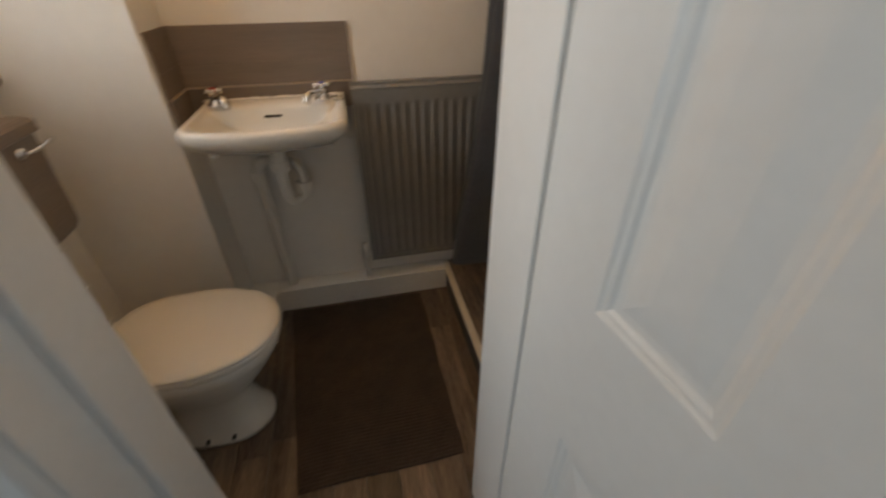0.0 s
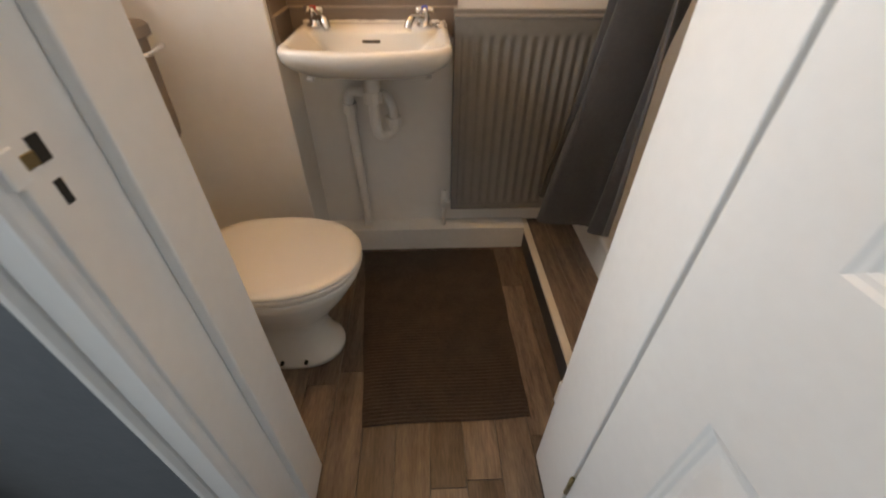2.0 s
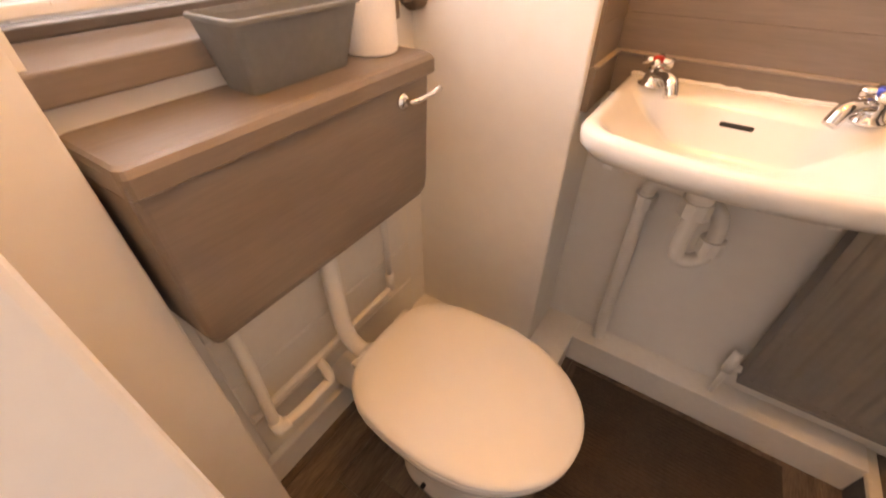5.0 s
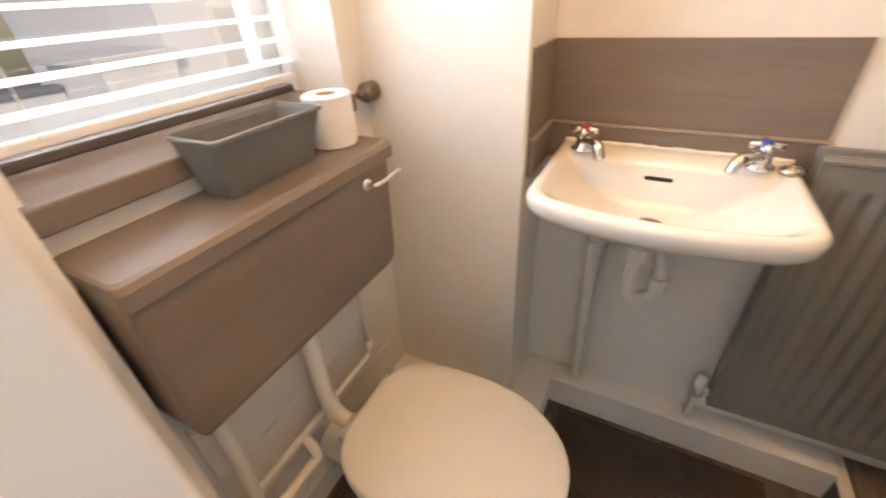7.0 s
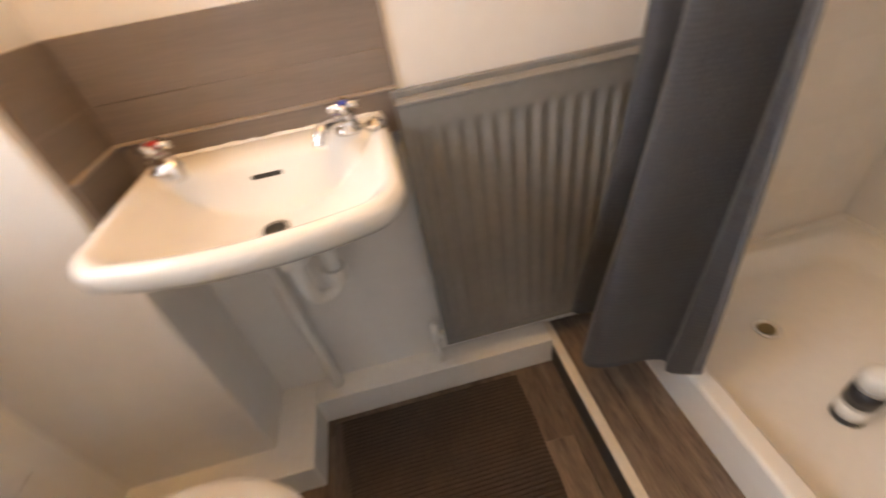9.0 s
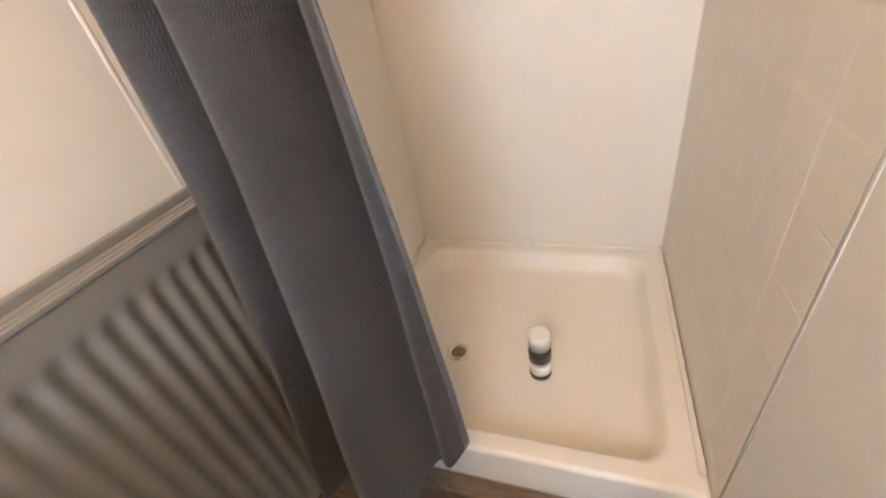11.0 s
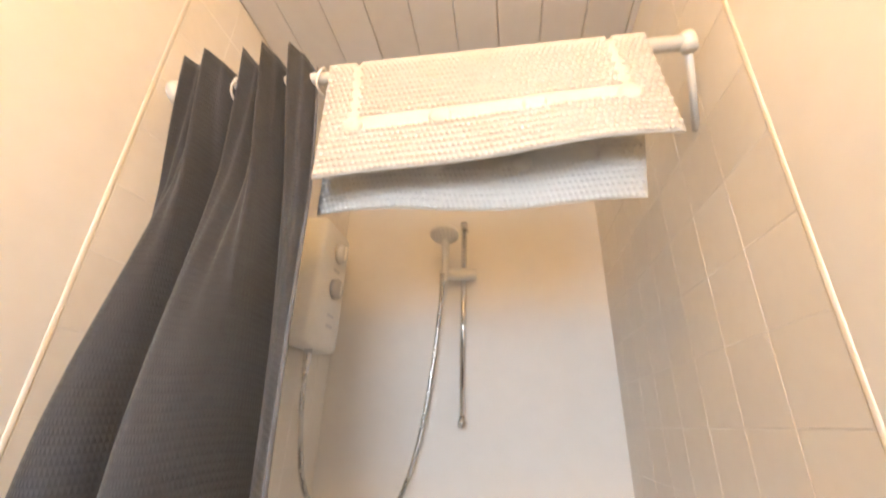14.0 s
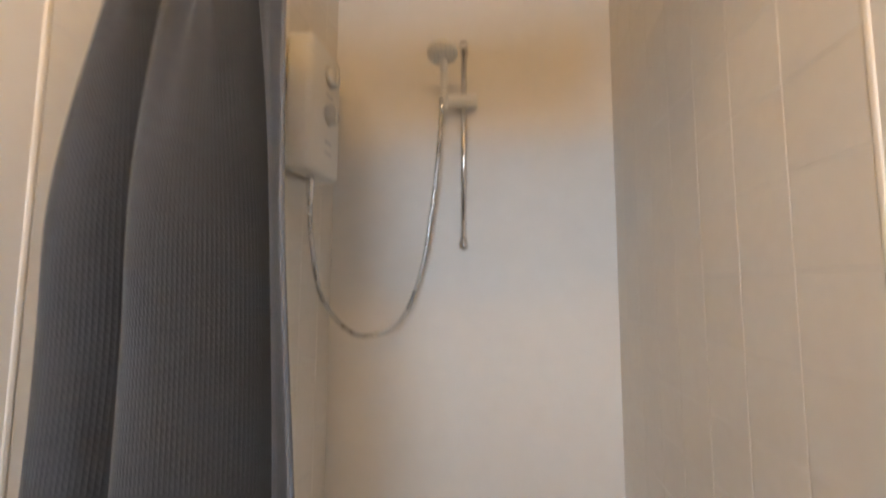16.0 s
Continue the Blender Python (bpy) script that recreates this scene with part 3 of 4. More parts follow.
hose = thing("shower_hose", (1.7, 1.6, 1.24), "flexible steel shower hose hanging in a loop", "shower hose")
_pts = curve_pts([(1.615, 1.775, 1.64), (1.628, 1.772, 1.50), (1.665, 1.755, 1.34), (1.72, 1.70, 1.245), (1.765, 1.64, 1.225), (1.79, 1.56, 1.27), (1.79, 1.50, 1.42), (1.78, 1.465, 1.62), (1.77, 1.445, 1.80), (1.765, 1.437, 1.92)], 26)
part("tube", T(_pts, [0.0072 if k % 2 else 0.0062 for k in range(len(_pts))], 10), M_HOSE, hose, smooth=True)
part("nut", T([(1.615, 1.775, 1.655), (1.616, 1.775, 1.605)], 0.0095, 12), M_CHROME, hose, "chrome coupling nut", True)
part("nut", T([(1.765, 1.437, 1.93), (1.766, 1.439, 1.885)], [0.0105, 0.008], 12), M_CHROME, hose, "chrome coupling nut", True)
settle(hose)

# ---- basin ----
basin = thing("wash_basin", (0.2, 1.6, 0.77), "white ceramic wall-hung wash basin with two chrome taps", "wash basin")
BX, BW = 0.216, 0.235


def basin_ring(inset, z, front=0.0, back=0.0, r=0.045, n=8, dz=0.0):
    """A ring with straight back and bowed front."""
    x0, x1, y0, y1 = BX - BW + inset, BX + BW - inset, 1.421 + inset + front, 1.815 - back
    out = []
    for cx, cy, rr, a0 in ((x1 - 0.012, y1 - 0.012, 0.012, 0), (x0 + 0.012, y1 - 0.012, 0.012, 90), (x0 + r, y0 + r, r, 180), (x1 - r, y0 + r, r, 270)):
        for j in range(n + 1):
            a = radians(a0 + 90 * j / n)
            px, py = cx + rr * math.cos(a), cy + rr * math.sin(a)
            t = (px - BX) / BW
            if a0 >= 180:
                py += 0.045 * t * t
            out.append((px * 1.0, py, z + dz))
    extra = []
    for j in range(len(out)):
        extra.append(out[j])
        if j == 2 * (n + 1) + n:                 # along the bowed front
            a, b = out[j], out[j + 1]
            for k in range(1, 12):
                px = a[0] + (b[0] - a[0]) * k / 12
                t = (px - BX) / BW
                extra.append((px, y0 + 0.045 * t * t, z + dz))
    return extra


bm = bmesh.new()
rings = [basin_ring(0.11, 0.770, 0.12, 0.09), basin_ring(0.045, 0.815, 0.05, 0.0), basin_ring(0.014, 0.853, 0.006, 0.0), basin_ring(0.002, 0.872, 0.0, 0.0), basin_ring(0.0, 0.893, 0.0, 0.0),
         basin_ring(0.006, 0.903, 0.0, 0.0), basin_ring(0.016, 0.906, 0.0, 0.008), basin_ring(0.026, 0.902, 0.0, 0.085), basin_ring(0.040, 0.886, 0.002, 0.094),
         basin_ring(0.075, 0.852, -0.010, 0.102), basin_ring(0.12, 0.820, -0.030, 0.112, 0.05), basin_ring(0.165, 0.806, -0.045, 0.124, 0.03), basin_ring(0.215, 0.803, -0.055, 0.142, 0.01)]
loft(bm, rings)
bowl = part("bowl", bm, M_CERAM, basin, smooth=True)
part("overflow", B((0.180, 1.715, 0.860), (0.238, 1.7295, 0.872), 0.004), M_DARK, basin, "dark overflow slot")
waste = part("waste", L([(0.029, 0.800), (0.029, 0.8065), (0.025, 0.808), (0.021, 0.805), (0.001, 0.804)], (0.211, 1.622, 0)), M_CHROME, basin, "chrome waste ring", True)
part("waste_hole", L([(0.0205, 0.8035), (0.0205, 0.8062), (0.001, 0.8065)], (0.211, 1.622, 0)), M_DARK, waste)


def tap(x, turn, cap_mat):
    """A pillar tap: flange, body, bent spout, cross-head handle with a coloured cap."""
    z = 0.904
    t = part("tap", L([(0.027, 0), (0.027, 0.006), (0.019, 0.011), (0.0165, 0.024), (0.018, 0.031), (0.013, 0.036), (0.009, 0.040), (0.008, 0.045), (0.001, 0.045)], (x, 1.746, z)), M_CHROME, basin, "chrome pillar tap", True)
    d = Vector((math.sin(turn), -math.cos(turn), 0))
    o = Vector((x, 1.746, z))
    part("spout", T(curve_pts([o + Vector((0, 0, 0.024)), o + d * 0.034 + Vector((0, 0, 0.031)), o + d * 0.066 + Vector((0, 0, 0.028)), o + d * 0.082 + Vector((0, 0, 0.004))]), [0.0125] * 25, 14), M_CHROME, t, smooth=True)
    for dx, dy in ((1, 0), (0, 1)):
        arm = [o + Vector((dx * k, dy * k, 0.046 if abs(k) > 0.02 else 0.048)) for k in (-0.028, -0.013, 0.013, 0.028)]
        part("handle", T(arm, [0.0085, 0.0065, 0.0065, 0.0085], 12), M_CHROME, t, smooth=True)
    part("tap_cap", L([(0.0115, 0.045), (0.0115, 0.053), (0.008, 0.056), (0.001, 0.0565)], (x, 1.746, z)), cap_mat, t, "coloured cap", True)


tap(0.040, radians(35), M_RED)
tap(0.378, radians(-40), M_BLUE)
part("plug", L([(0.020, 0), (0.021, 0.006), (0.017, 0.011), (0.005, 0.012), (0.004, 0.018), (0.001, 0.018)], (0.428, 1.735, 0.904)), M_HOSE, basin, "worn metal plug on its chain", True)
part("chain", T(curve_pts([(0.428, 1.735, 0.918), (0.415, 1.745, 0.912), (0.402, 1.752, 0.909), (0.392, 1.755, 0.912)]), 0.0018, 6), M_CHROME, basin, "short ball chain")
rng_seal = random.Random(9)
part("sealant", T([(-0.012 + 0.0152 * k, 1.8035 + rng_seal.uniform(-0.001, 0.001), 0.9065 + rng_seal.uniform(-0.001, 0.0012)) for k in range(31)], [0.0042 + rng_seal.uniform(-0.0012, 0.0014) for k in range(31)], 8), M_PLAST, basin, "uneven white sealant bead", True)
for x in (0.02, 0.375):
    part("bracket", B((x, 1.58, 0.785), (x + 0.02, YB, 0.797), 0.003), M_PLAST, basin, "white-painted support bracket")
settle(basin)

trap = thing("waste_trap", (0.19, 1.72, 0.104), "white plastic bottle trap and waste pipe under the basin", "waste pipe")
part("tail", T([(0.203, 1.66, 0.78), (0.203, 1.66, 0.70)], [0.026, 0.026], 16), M_PIPE, trap, smooth=True)
part("nut", T([(0.203, 1.66, 0.735), (0.203, 1.66, 0.70)], 0.032, 10), M_PIPE, trap)
part("u_bend", T(curve_pts([(0.203, 1.66, 0.70), (0.203, 1.67, 0.615), (0.212, 1.68, 0.578), (0.235, 1.69, 0.568), (0.256, 1.70, 0.58), (0.262, 1.70, 0.60), (0.262, 1.70, 0.66), (0.25, 1.71, 0.69), (0.22, 1.73, 0.70), (0.135, 1.765, 0.70), (0.110, 1.775, 0.685), (0.103, 1.778, 0.64), (0.107, 1.783, 0.40), (0.113, 1.79, 0.103)], 7), 0.0172, 14), M_PIPE, trap, smooth=True)
part("nut", T([(0.262, 1.70, 0.60), (0.262, 1.70, 0.635)], 0.027, 10), M_PIPE, trap)
part("nut", T([(0.103, 1.777, 0.655), (0.103, 1.778, 0.62)], 0.026, 10), M_PIPE, trap)
settle(trap)

# ---- taupe splashback boards ----
splash = thing("splashback", (0.2, YB, 0.9), "taupe wood-look boards lining the wall behind the basin", "splashback", kind="structure")
for z0, z1, dy in ((0.86, 0.944, 0.014), (0.9455, 1.0190, 0.008), (1.0193, 1.128, 0.008)):
    part("board", B((-0.057, YB - dy, z0), (0.484, YB, z1), 0.0008, 1), M_CLAD, splash)
    part("board", B((-0.065, YP + 0.02, z0), (-0.065 + dy, YB, z1), 0.0008, 1), M_CLAD, splash)
part("edge_bead", B((-0.055, YB - 0.019, 0.944), (0.484, YB, 0.9495), 0.002), M_BEAD, splash, "pale bead strip")
part("edge_bead", B((-0.065, YP + 0.02, 0.944), (-0.046, YB, 0.9495), 0.002), M_BEAD, splash, "pale bead strip")
settle(splash)

# ---- radiator ----
rad = thing("radiator", (0.735, 1.76, 0.2), "grey-painted steel panel radiator on the wall", "radiator")
RX0, RX1, RZ0, RZ1, RY = 0.472, 1.012, 0.213, 0.930, 1.748
bm = bmesh.new()
nx, nz = 260, 60
gridv = []
for j in range(nz + 1):
    z = RZ0 + (RZ1 - RZ0) * j / nz
    row = []
    for i in range(nx + 1):
        x = RX0 + (RX1 - RX0) * i / nx
        e = min(1, max(0, (x - RX0 - 0.022) / 0.008)) * min(1, max(0, (RX1 - 0.022 - x) / 0.008))
        e *= min(1, max(0, (z - RZ0 - 0.028) / 0.012)) * min(1, max(0, (RZ1 - 0.056 - z) / 0.012))
        ph = ((x - RX0 - 0.022) / 0.0355) % 1.0
        groove = 0.5 + 0.5 * math.cos(2 * math.pi * ph)
        row.append(bm.verts.new((x, RY + 0.0048 * e * groove + 0.0015 * e, z)))
    gridv.append(row)
for a, b in zip(gridv, gridv[1:]):
    for i in range(nx):
        bm.faces.new((a[i], a[i + 1], b[i + 1], b[i]))
bmesh.ops.recalc_face_normals(bm, faces=bm.faces)
part("front_panel", bm, M_RAD, rad, smooth=True)
part("back_panel", B((RX0 + 0.004, 1.785, RZ0 + 0.01), (RX1 - 0.004, 1.797, RZ1 - 0.02), 0.003), M_RAD, rad)
for x in (RX0, RX1 - 0.004):
    part("side_panel", B((x, RY, RZ0), (x + 0.004, 1.80, RZ1), 0.0015), M_RAD, rad)
part("top_edge", B((RX0 - 0.002, RY - 0.002, RZ1 - 0.006), (RX1 + 0.002, RY + 0.006, RZ1 + 0.002), 0.0015), M_RAD, rad)
part("top_edge", B((RX0 - 0.002, 1.788, RZ1 - 0.004), (RX1 + 0.002, 1.802, RZ1 + 0.014), 0.003), M_RAD, rad)
for y0, y1 in ((RY + 0.010, RY + 0.020), (RY + 0.0245, 1.7855)):
    part("grille_bar", B((RX0 + 0.003, y0, RZ1 - 0.008), (RX1 - 0.003, y1, RZ1 + 0.002), 0.0015, 1), M_RAD, rad)
part("bottom_edge", B((RX0, RY - 0.002, RZ0 - 0.004), (RX1, RY + 0.012, RZ0 + 0.004), 0.002), M_RAD, rad)
for k in range(30):
    x = RX0 + 0.02 + k * 0.0172
    part("seam_weld", B((x, RY - 0.0045, RZ0 + 0.022), (x + 0.009, RY, RZ0 + 0.027), 0.0015, 1), M_RAD, rad)
valve = part("valve", T([(0.482, 1.772, 0.235), (0.452, 1.772, 0.235)], 0.011, 12), M_PLAST, rad, "white-painted lockshield valve", True)
part("valve_cap", T([(0.446, 1.772, 0.215), (0.446, 1.772, 0.285)], [0.015, 0.012], 12), M_PLAST, valve, smooth=True)
part("supply_pipe", T([(0.446, 1.772, 0.22), (0.446, 1.772, 0.102)], 0.0078, 12), M_PIPE, valve, smooth=True)
settle(rad)

# ---- toilet ----
toilet = thing("toilet", (-0.07, 1.232, 0), "white ceramic toilet with its seat lid closed", "toilet")
TY = 1.232
bm = bmesh.new()
loft(bm, [superring(-0.07, TY, 0.15, 0.142, 0.108, 0.0), superring(-0.07, TY, 0.15, 0.142, 0.108, 0.018), superring(-0.07, TY, 0.146, 0.132, 0.10, 0.03), superring(-0.075, TY, 0.14, 0.108, 0.086, 0.09),
          superring(-0.075, TY, 0.145, 0.108, 0.088, 0.15), superring(-0.07, TY, 0.165, 0.135, 0.112, 0.21), superring(-0.065, TY, 0.19, 0.185, 0.148, 0.28),
          superring(-0.065, TY, 0.215, 0.222, 0.172, 0.34), superring(-0.065, TY, 0.225, 0.236, 0.18, 0.372), superring(-0.065, TY, 0.222, 0.232, 0.177, 0.382)])
part("pan", bm, M_CERAM, toilet, smooth=True)
bm = bmesh.new()
loft(bm, [superring(-0.065, TY, 0.232, 0.238, 0.182, 0.384), superring(-0.065, TY, 0.235, 0.242, 0.184, 0.391), superring(-0.065, TY, 0.235, 0.242, 0.184, 0.398), superring(-0.065, TY, 0.230, 0.239, 0.184, 0.403)])
part("seat", bm, M_SEAT, toilet, "white plastic seat ring", True)
bm = bmesh.new()
loft(bm, [superring(-0.065, TY, 0.230, 0.240, 0.181, 0.404), superring(-0.065, TY, 0.234, 0.243, 0.184, 0.409), superring(-0.065, TY, 0.234, 0.243, 0.184, 0.414), superring(-0.065, TY, 0.226, 0.235, 0.177, 0.420),
          superring(-0.065, TY, 0.20, 0.21, 0.155, 0.423), superring(-0.065, TY, 0.08, 0.08, 0.06, 0.425)])
part("lid", bm, M_SEAT, toilet, "white plastic lid, closed", True)
for yy in (TY - 0.075, TY + 0.075):
    part("hinge", T([(-0.295, yy - 0.02, 0.402), (-0.295, yy + 0.02, 0.402)], 0.011, 12), M_SEAT, toilet, smooth=True)
for x, yy in ((-0.040, TY - 0.098), (-0.118, TY - 0.1)):
    part("floor_bolt", L([(0.001, 0.008), (0.0065, 0.007), (0.0065, -0.006), (0.001, -0.006)], (x, yy - 0.004, 0.028), "y", 10), M_DARK, toilet, "dark floor fixing screw", True)
part("outlet", T(curve_pts([(-0.16, TY, 0.17), (-0.26, TY, 0.18), (-0.36, TY, 0.17), (XW - 0.002, TY, 0.16)]), 0.052, 18), M_PIPE, toilet, "white soil outlet pipe", True)
part("flush_inlet", T([(-0.23, TY - 0.025, 0.335), (-0.335, TY - 0.025, 0.345)], 0.028, 16), M_CERAM, toilet, smooth=True)
settle(toilet)

# ---- cistern ----
cist = thing("cistern", (-0.4, 1.2, 0.672), "taupe wood-look wrapped cistern with lid and chrome lever on the wall", "cistern")
bm = bmesh.new()


def cring(x0, x1, y0, y1, z, r=0.012):
    return rrect(x0, y0, x1, y1, r, z, 4)


loft(bm, [cring(XW, -0.345, 0.952, 1.440, 0.668), cring(XW, -0.332, 0.937, 1.458, 0.674), cring(XW, -0.326, 0.932, 1.468, 0.690), cring(XW, -0.324, 0.930, 1.472, 0.72), cring(XW, -0.320, 0.929, 1.480, 0.935)])
part("tank", bm, M_CLADX, cist, smooth=False)
bm = bmesh.new()
loft(bm, [cring(XW, -0.318, 0.930, 1.486, 0.934), cring(XW, -0.312, 0.928, 1.494, 0.938), cring(XW, -0.312, 0.928, 1.494, 0.962), cring(XW, -0.318, 0.930, 1.490, 0.970), cring(XW + 0.002, -0.326, 0.935, 1.484, 0.973)])
part("lid", bm, M_CLADX, cist, "taupe lid with rounded edge")
lev = part("lever", T(curve_pts([(-0.318, 1.392, 0.907), (-0.298, 1.395, 0.909), (-0.290, 1.412, 0.911), (-0.286, 1.466, 0.917)]), [0.0048] * 24 + [0.0062], 10), M_CHROME, cist, "chrome flush lever", True)
part("boss", L([(0.015, 0), (0.015, 0.005), (0.008, 0.010), (0.001, 0.010)], (-0.321, 1.392, 0.907), "x", 16), M_CHROME, lev, smooth=True)
settle(cist)

flush = thing("flush_pipe", (-0.39, 1.21, 0.38), "white plastic flush pipe from cistern to toilet", "pipe")
part("bend", T(curve_pts([(-0.40, 1.207, 0.675), (-0.40, 1.207, 0.56), (-0.40, 1.207, 0.43), (-0.388, 1.207, 0.375), (-0.36, 1.207, 0.348), (-0.325, 1.207, 0.345)], 6), 0.0205, 16), M_PIPE, flush, smooth=True)
part("nut", T([(-0.40, 1.207, 0.675), (-0.40, 1.207, 0.645)], 0.031, 12), M_PIPE, flush)
settle(flush)

pipes = thing("water_pipes", (-0.42, 1.15, 0.25), "white-painted copper pipes along the wall below the cistern", "pipe")
part("run", T([(-0.425, 1.414, 0.672), (-0.425, 1.414, 0.385)], 0.0082, 10), M_PIPE, pipes, smooth=True)
part("run", T([(-0.425, 1.414, 0.355), (-0.425, 1.395, 0.345), (-0.425, 0.948, 0.335)], 0.0082, 10), M_PIPE, pipes, smooth=True)
part("valve_joint", T([(-0.425, 1.414, 0.40), (-0.425, 1.414, 0.345)], 0.0125, 10), M_PIPE, pipes, smooth=True)
part("run", T(curve_pts([(-0.40, 0.98, 0.67), (-0.40, 0.98, 0.50), (-0.40, 0.975, 0.33), (-0.395, 0.982, 0.285), (-0.39, 1.03, 0.280), (-0.39, 1.10, 0.280), (-0.39, 1.125, 0.283), (-0.40, 1.13, 0.31), (-0.42, 1.13, 0.335)], 6), 0.0125, 12), M_PIPE, pipes, "white overflow pipe", True)
part("elbow", T([(-0.395, 0.975, 0.315), (-0.395, 0.975, 0.278), (-0.393, 1.0, 0.278)], 0.0165, 12), M_PIPE, pipes, smooth=True)
settle(pipes)

# ---- window, blind, sill ----
win = thing("window_1", (-0.66, 1.257, 1.05), "white window with clear glass above the cistern", "window", kind="structure")
FX0, FX1 = -0.70, -0.655
fr = part("window_frame", B((FX0, W_Y0, W_Z0 + 0.02), (FX1, W_Y0 + 0.05, W_Z1), 0.004), M_PLAST, win)
part("window_frame", B((FX0, W_Y1 - 0.05, W_Z0 + 0.02), (FX1, W_Y1, W_Z1), 0.004), M_PLAST, win)
part("window_frame", B((FX0, W_Y0 + 0.05, W_Z0 + 0.02), (FX1, W_Y1 - 0.05, W_Z0 + 0.07), 0.004), M_PLAST, win)
part("window_frame", B((FX0, W_Y0 + 0.05, W_Z1 - 0.05), (FX1, W_Y1 - 0.05, W_Z1), 0.004), M_PLAST, win)
pane = part("pane", B((-0.682, W_Y0 + 0.045, W_Z0 + 0.065), (-0.678, W_Y1 - 0.045, W_Z1 - 0.045)), M_GLASS, win, "clear glass pane")
pane.visible_shadow = False
part("window_sill", B((FX1 - 0.045, 0.9215, 1.003), (XW + 0.018, 1.565, 1.042), 0.004), M_CLADX, win, "taupe wood-look sill board")
part("window_board", B((FX1 - 0.04, W_Y0 + 0.001, 1.042), (FX1 + 0.03, W_Y1 - 0.001, 1.060), 0.004), M_CLADX, win, "taupe upper sill strip")
settle(win)

blind = thing("venetian_blind", (-0.61, 1.257, 1.065), "white venetian blind lowered with open slats", "blind")
for k in range(19):
    z = 1.115 + k * 0.0425
    bm = bmesh.new()
    prof = [(-0.019, 0.0), (-0.010, 0.0024), (0.0, 0.0032), (0.010, 0.0024), (0.019, 0.0)]
    tilt = radians(9)
    ring = lambda yy: [(-0.612 + a * math.cos(tilt) - b * math.sin(tilt), yy, z - a * math.sin(tilt) + b * math.cos(tilt)) for a, b in prof] + \
        [(-0.612 + a * math.cos(tilt) - (b - 0.0008) * math.sin(tilt), yy, z - a * math.sin(tilt) + (b - 0.0008) * math.cos(tilt)) for a, b in prof[::-1]]
    loft(bm, [ring(W_Y0 + 0.012), ring(W_Y1 - 0.012)])
    part("slat", bm, M_BLIND, blind)
part("head_rail", B((-0.63, W_Y0 + 0.005, W_Z1 - 0.035), (-0.595, W_Y1 - 0.005, W_Z1 - 0.003), 0.003), M_BLIND, blind)
part("bottom_rail", B((-0.625, W_Y0 + 0.012, 1.070), (-0.60, W_Y1 - 0.012, 1.086), 0.003), M_BLIND, blind)
for yy in (W_Y0 + 0.09, W_Y1 - 0.09):
    part("ladder_cord", T([(-0.600, yy, 1.08), (-0.600, yy, 1.92)], 0.0012, 6), M_BLIND, blind)
settle(blind)

# ---- things on the cistern ----
trough = thing("planter_trough", (-0.40, 1.26, 0.973), "empty grey plastic planter trough on the cistern lid", "planter")
bm = bmesh.new()
loft(bm, [rrect(-0.452, 1.146, -0.383, 1.332, 0.010, 0.9735), rrect(-0.463, 1.127, -0.356, 1.346, 0.012, 1.066), rrect(-0.459, 1.131, -0.360, 1.342, 0.010, 1.066), rrect(-0.447, 1.152, -0.389, 1.326, 0.008, 0.982)])
part("tub", bm, M_TROUGH, trough)
bm = bmesh.new()
loft(bm, [rrect(-0.4645, 1.1255, -0.3545, 1.3475, 0.012, 1.0662), rrect(-0.466, 1.123, -0.351, 1.350, 0.012, 1.0675), rrect(-0.466, 1.123, -0.351, 1.350, 0.012, 1.0720), rrect(-0.4645, 1.1245, -0.3525, 1.3485, 0.012, 1.0735),
          rrect(-0.461, 1.128, -0.357, 1.345, 0.010, 1.0735), rrect(-0.459, 1.131, -0.360, 1.342, 0.010, 1.0662)], False, False)
part("rim", bm, M_TROUGH, trough, "rolled grey rim")
settle(trough)

roll = thing("toilet_roll", (-0.41, 1.445, 0.973), "white toilet roll standing on the cistern lid", "toilet roll")
bm = L([(0.021, 0.0), (0.046, 0.0), (0.0485, 0.003), (0.0485, 0.097), (0.046, 0.1), (0.021, 0.1), (0.020, 0.09), (0.020, 0.0)], (-0.412, 1.425, 0.9735), n=36)
part("paper", bm, M_PAPER, roll, smooth=False)
part("core", L([(0.0205, 0.002), (0.0205, 0.0995), (0.0188, 0.0995), (0.0188, 0.002)], (-0.412, 1.425, 0.9735), n=28), M_CARD, roll, "brown cardboard core", True)
settle(roll)

knob = thing("roll_holder", (-0.42, YP, 1.06), "dark wooden toilet roll holder on the wall pier", "roll holder")
part("disc", L([(0.001, 0), (0.021, 0), (0.0225, -0.003), (0.0225, -0.034), (0.020, -0.039), (0.001, -0.040)], (-0.448, YP, 1.036), "y", 28), M_WOODK, knob, smooth=True)
part("peg", T([(-0.448, YP - 0.038, 1.036), (-0.448, YP - 0.060, 1.036)], [0.010, 0.009], 14), M_WOODK, knob, smooth=True)
settle(knob)

